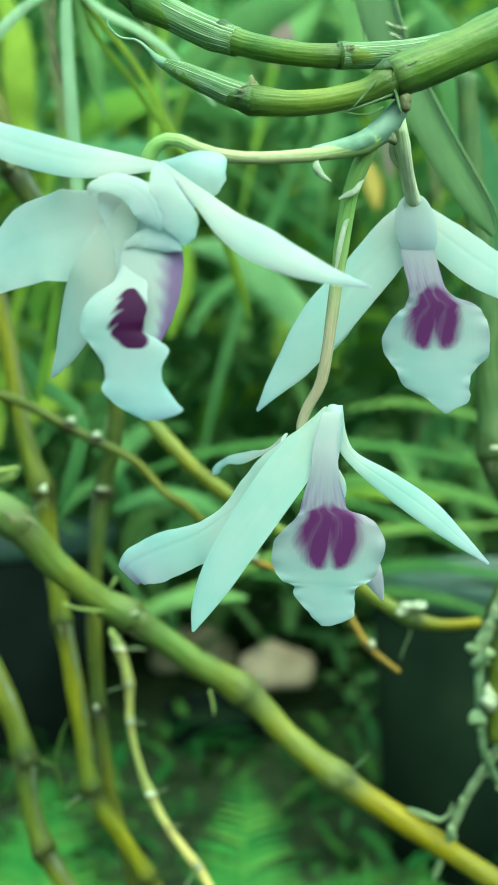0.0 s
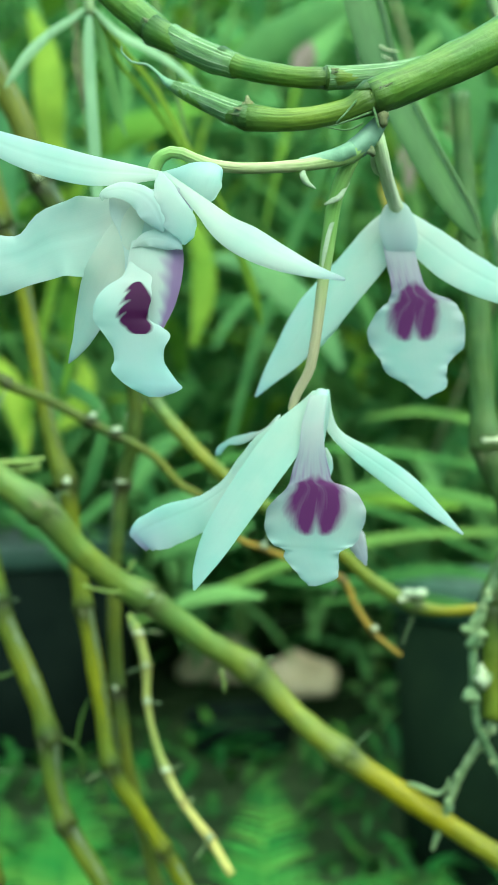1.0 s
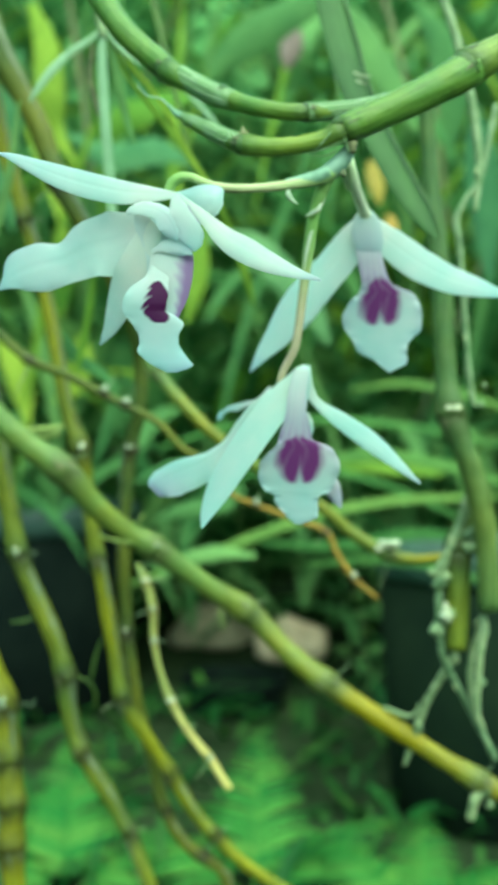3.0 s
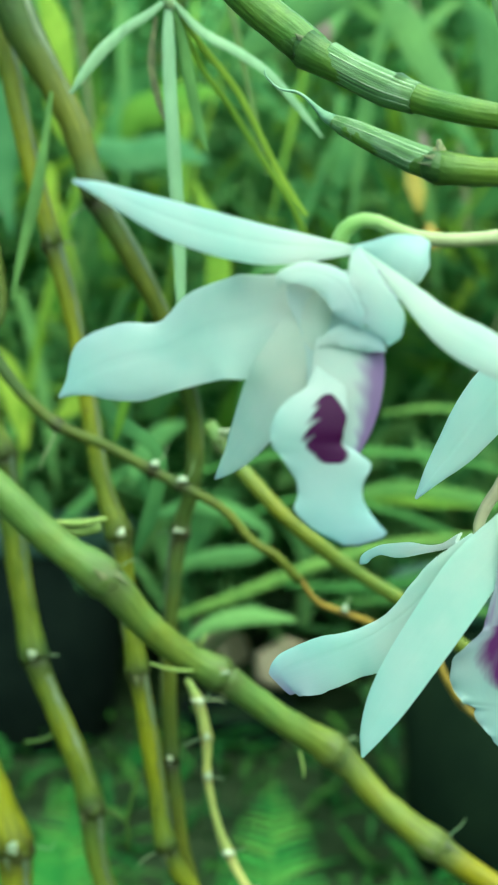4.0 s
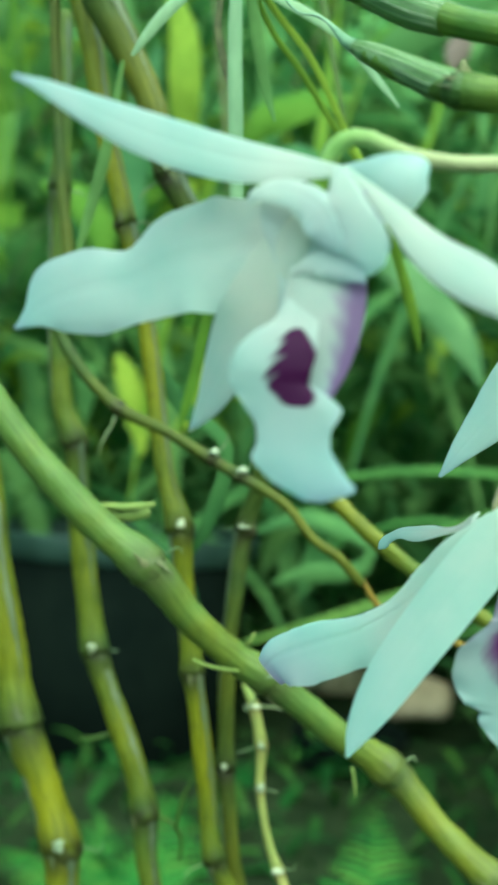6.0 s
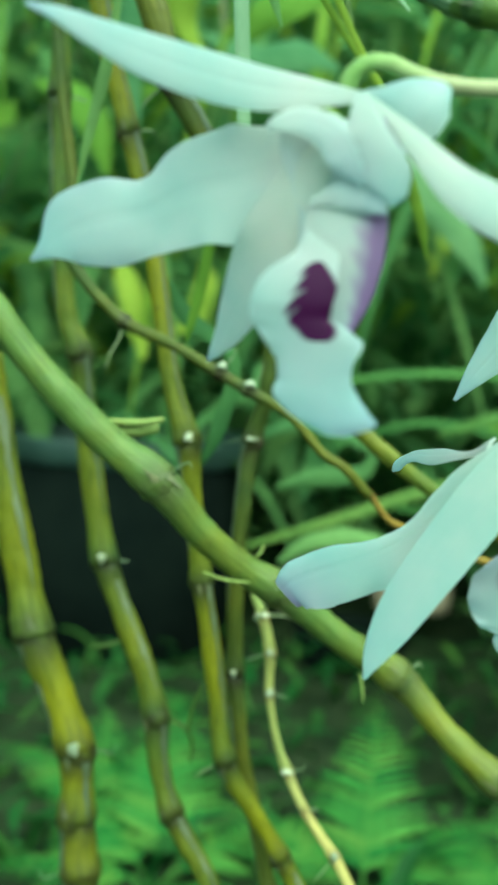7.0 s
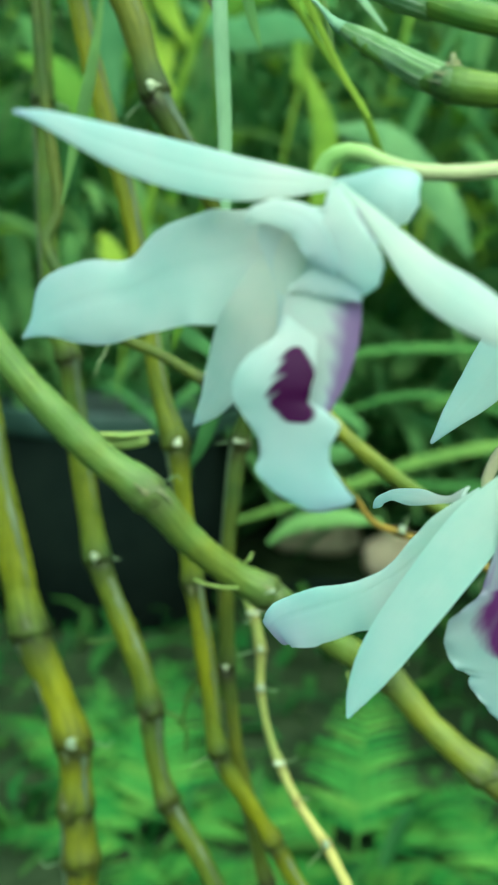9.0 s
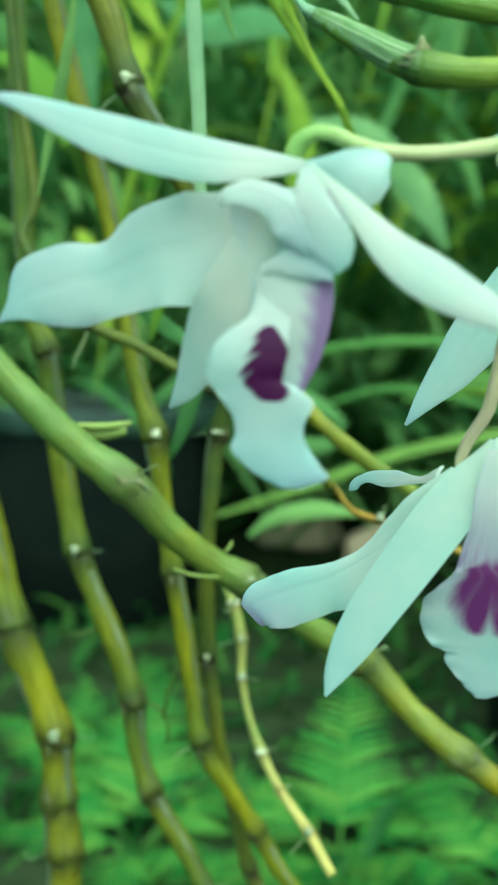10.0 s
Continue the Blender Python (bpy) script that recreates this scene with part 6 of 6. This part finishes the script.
sheet("leaf", [(-0.2279, 1.2000, 0.4763, 0.00318, 0.00318), (-0.2088, 1.2000, 0.4955, 0.01272, 0.01272), (-0.1993, 1.2000, 0.5272, 0.01272, 0.01272), (-0.2026, 1.2000, 0.5526, 0.00254, 0.00254)], LIME, plant, face=(0.1, -1, 0.35), bulge=0.25, thick=0.0008, n=20, m=9, ripple=0.05, twist=25)
sheet("leaf", [(-0.2687, 1.1000, 0.5439, 0.00293, 0.00293), (-0.2568, 1.1000, 0.5204, 0.01175, 0.01175), (-0.2450, 1.1000, 0.4851, 0.01174, 0.01174), (-0.2390, 1.1000, 0.4500, 0.00234, 0.00234)], LIME, plant, face=(0.1, -1, 0.35), bulge=0.25, thick=0.0008, n=20, m=9, ripple=0.05, twist=25)
sheet("leaf", [(-0.3519, 1.1000, 0.7025, 0.00294, 0.00294), (-0.3163, 1.1000, 0.6906, 0.01528, 0.01528), (-0.2926, 1.1000, 0.6612, 0.01527, 0.01527), (-0.2807, 1.1000, 0.6202, 0.00293, 0.00293)], LIME, plant, face=(0.1, -1, 0.35), bulge=0.25, thick=0.0008, n=20, m=9, ripple=0.05, twist=25)
plant = thing("leafy_plant", "broad bright green leaves hanging overhead", "plant", "plants behind the orchid")
sheet("leaf", [(0.0826, 0.9500, 0.8464, 0.00407, 0.00407), (0.0421, 0.9500, 0.8237, 0.01426, 0.01426), (0.0014, 0.9500, 0.8011, 0.01734, 0.01734), (-0.0291, 0.9500, 0.7757, 0.01123, 0.01123), (-0.0444, 0.9500, 0.7554, 0.00204, 0.00204)], LEAF, plant, face=(0.1, -1, 0.35), bulge=0.25, thick=0.0008, n=20, m=9, ripple=0.05, twist=25)
sheet("leaf", [(0.0658, 0.9200, 0.8198, 0.00396, 0.00396), (0.0856, 0.9200, 0.7951, 0.01383, 0.01383), (0.1054, 0.9200, 0.7605, 0.01679, 0.01679), (0.1277, 0.9200, 0.7258, 0.01184, 0.01184), (0.1400, 0.9200, 0.7011, 0.00197, 0.00197)], LEAF, plant, face=(0.1, -1, 0.35), bulge=0.25, thick=0.0008, n=20, m=9, ripple=0.05, twist=25)
sheet("leaf", [(0.1475, 0.9800, 0.8367, 0.00418, 0.00418), (0.1684, 0.9800, 0.8002, 0.01568, 0.01568), (0.1790, 0.9800, 0.7479, 0.01672, 0.01672), (0.1766, 0.9800, 0.7009, 0.00314, 0.00314)], LEAF, plant, face=(0.1, -1, 0.35), bulge=0.25, thick=0.0008, n=20, m=9, ripple=0.05, twist=25)
plant = thing("leafy_plant", "yellow and pinkish fading leaves", "plant", "plants behind the orchid")
sheet("leaf", [(0.1041, 0.9800, 0.6928, 0.00209, 0.00209), (0.1063, 0.9800, 0.6813, 0.00785, 0.00785), (0.1095, 0.9800, 0.6666, 0.00785, 0.00785), (0.1116, 0.9800, 0.6530, 0.00209, 0.00209)], FADED, plant, face=(0.1, -1, 0.35), bulge=0.25, thick=0.0008, n=20, m=9, ripple=0.05, twist=25)
sheet("leaf", [(0.1221, 1.0000, 0.6463, 0.00213, 0.00213), (0.1253, 1.0000, 0.6367, 0.00533, 0.00533), (0.1285, 1.0000, 0.6261, 0.00213, 0.00213)], FADED, plant, face=(0.1, -1, 0.35), bulge=0.25, thick=0.0008, n=20, m=9, ripple=0.05, twist=25)
plant = thing("leafy_plant", "pink flower bud far behind the stems", "plant", "plants behind the orchid")
sheet("leaf", [(0.0383, 1.1000, 0.8588, 0.00291, 0.00291), (0.0354, 1.1000, 0.8443, 0.01049, 0.01049), (0.0308, 1.1000, 0.8298, 0.01049, 0.01049), (0.0285, 1.1000, 0.8152, 0.00233, 0.00233)], PINK, plant, face=(0.1, -1, 0.35), bulge=0.25, thick=0.0008, n=20, m=9, ripple=0.05, twist=25)
sheet("leaf", [(0.1288, 1.1000, 0.7509, 0.00232, 0.00232), (0.1358, 1.1000, 0.7275, 0.00698, 0.00698), (0.1382, 1.1000, 0.7072, 0.00174, 0.00174)], PINK, plant, face=(0.1, -1, 0.35), bulge=0.25, thick=0.0008, n=20, m=9, ripple=0.05, twist=25)
plant = thing("leafy_plant", "grey-green leaves low behind the canes", "plant", "plants behind the orchid")
sheet("leaf", [(-0.0656, 0.7000, 0.3421, 0.00155, 0.00155), (-0.0501, 0.7000, 0.3539, 0.00465, 0.00465), (-0.0268, 0.7000, 0.3598, 0.00582, 0.00582), (0.0004, 0.7000, 0.3580, 0.00155, 0.00155)], LEAF, plant, face=(0.1, -1, 0.35), bulge=0.25, thick=0.0008, n=20, m=9, ripple=0.05, twist=25)
sheet("leaf", [(-0.0139, 0.8000, 0.4043, 0.00174, 0.00174), (-0.0226, 0.8000, 0.3867, 0.00524, 0.00524), (-0.0533, 0.8000, 0.3822, 0.00656, 0.00656), (-0.0794, 0.8000, 0.3734, 0.00131, 0.00131)], LEAF, plant, face=(0.1, -1, 0.35), bulge=0.25, thick=0.0008, n=20, m=9, ripple=0.05, twist=25)
sheet("leaf", [(-0.1042, 0.9000, 0.3998, 0.00194, 0.00194), (-0.0701, 0.9000, 0.4122, 0.00681, 0.00681), (-0.0359, 0.9000, 0.4051, 0.00730, 0.00730), (-0.0116, 0.9000, 0.3906, 0.00194, 0.00194)], LEAF, plant, face=(0.1, -1, 0.35), bulge=0.25, thick=0.0008, n=20, m=9, ripple=0.05, twist=25)
plant = thing("leafy_plant", "soft teal leaves in the deep shade", "plant", "plants behind the orchid")
sheet("leaf", [(-0.0574, 1.1000, 0.6434, 0.00350, 0.00350), (-0.0048, 1.1000, 0.6316, 0.01752, 0.01752), (0.0480, 1.1000, 0.5762, 0.01750, 0.01750), (0.0714, 1.1000, 0.5325, 0.00350, 0.00350)], TEAL, plant, face=(0.1, -1, 0.35), bulge=0.25, thick=0.0008, n=20, m=9, ripple=0.05, twist=25)
sheet("leaf", [(-0.1926, 1.1000, 0.7490, 0.00351, 0.00351), (-0.1514, 1.1000, 0.7255, 0.01757, 0.01757), (-0.1045, 1.1000, 0.7312, 0.01988, 0.01988), (-0.0693, 1.1000, 0.7194, 0.00350, 0.00350)], TEAL, plant, face=(0.1, -1, 0.35), bulge=0.25, thick=0.0008, n=20, m=9, ripple=0.05, twist=25)
sheet("leaf", [(0.2214, 1.1000, 0.7767, 0.00349, 0.00349), (0.2274, 1.1000, 0.7186, 0.01975, 0.01975), (0.2334, 1.1000, 0.6489, 0.01743, 0.01743), (0.2365, 1.1000, 0.5908, 0.00349, 0.00349)], TEAL, plant, face=(0.1, -1, 0.35), bulge=0.25, thick=0.0008, n=20, m=9, ripple=0.05, twist=25)
sheet("leaf", [(-0.2458, 1.1000, 0.8370, 0.00352, 0.00352), (-0.2575, 1.1000, 0.7784, 0.01408, 0.01408), (-0.2633, 1.1000, 0.7199, 0.01408, 0.01408), (-0.2542, 1.1000, 0.6494, 0.00234, 0.00234)], TEAL, plant, face=(0.1, -1, 0.35), bulge=0.25, thick=0.0008, n=20, m=9, ripple=0.05, twist=25)


# ---- stones and hanging growth ----
def stone(label, at, size, seed):
    bm = bmesh.new()
    bmesh.ops.create_icosphere(bm, subdivisions=3, radius=1)
    for v in bm.verts:
        d = 1 + 0.25 * noise.noise(v.co * 1.3 + Vector((seed, 0, 0))) + 0.08 * noise.noise(v.co * 4 + Vector((seed, 3, 0)))
        v.co = Vector((v.co.x * size[0] * d + at[0], v.co.y * size[1] * d + at[1], max(-0.4, v.co.z) * size[2] * d + at[2]))
    me = bpy.data.meshes.new("stone")
    bm.to_mesh(me)
    bm.free()
    me.polygons.foreach_set("use_smooth", [True] * len(me.polygons))
    me.materials.append(STONE)
    tagged(new("stone", me), label, "stone", "stones")


STONE = plain_material("pale_stone", (0.24, 0.21, 0.12), (0.42, 0.37, 0.23), 18.0, 0.9, 0.5, 0.004)
stone("pale tan stone on the dark soil", (0.045, 1.95, 0.065), (0.066, 0.05, 0.048), 1)
stone("greyish weathered stone behind the pots", (-0.11, 2.3, 0.03), (0.08, 0.07, 0.06), 5)


def hanging_clump(label, count, box, length, width, material, seed):
    """A plant of long narrow leaves, each a part, hanging or standing nearly upright."""
    rng = np.random.RandomState(seed)
    top = thing("hanging_plant", label, "plant", "plants behind the orchid")
    for _ in range(count):
        p = [rng.uniform(a, b) for a, b in box]
        d = (rng.uniform(-0.5, 0.5), rng.uniform(-0.3, 0.3), -1 if rng.rand() < 0.5 else 0.8)
        verts, faces = strap(p, d, rng.uniform(*length), rng.uniform(*width), rng.uniform(-0.2, 0.9), rng, 9)
        mesh_object("leaf", np.array(verts), faces, material, top)
    return top


hanging_clump("long narrow green leaves hanging behind the canes", 34, ((-0.65, -0.1), (1.2, 1.9), (0.62, 1.2)), (0.2, 0.5), (0.012, 0.035), LEAF, 21)
hanging_clump("arching green leaves in the growth behind", 34, ((-0.1, 0.65), (1.2, 1.9), (0.62, 1.2)), (0.2, 0.5), (0.012, 0.035), LEAF, 24)
hanging_clump("thin lime green stems among the leaves", 26, ((-0.5, 0.5), (1.0, 1.7), (0.62, 1.1)), (0.15, 0.4), (0.006, 0.018), LIME, 22)
hanging_clump("thin brownish stems among the leaves", 12, ((-0.5, 0.5), (1.2, 1.8), (0.7, 1.1)), (0.2, 0.4), (0.006, 0.014), DRY, 23)
thicket("mid_leaves", "mixed green leaves behind the pots", 420, ((-0.9, 0.9), (1.5, 2.0), (0.32, 1.2)), (0.08, 0.26), LEAF, 11)
thicket("low_leaves", "olive green leaves low between the pots", 70, ((0.14, 0.32), (1.7, 2.0), (0.02, 0.28)), (0.05, 0.14), LEAF, 14)
thicket("shade_leaves", "dark leaves low in the shade", 320, ((-0.8, 0.8), (2.2, 2.7), (0.02, 0.5)), (0.10, 0.3), HEDGE, 12)
thicket("ground_leaves", "small green plants covering the soil", 1300, ((-0.8, 0.8), (0.7, 1.75), (0.0, 0.05)), (0.03, 0.08), LOW, 13, 1.2)
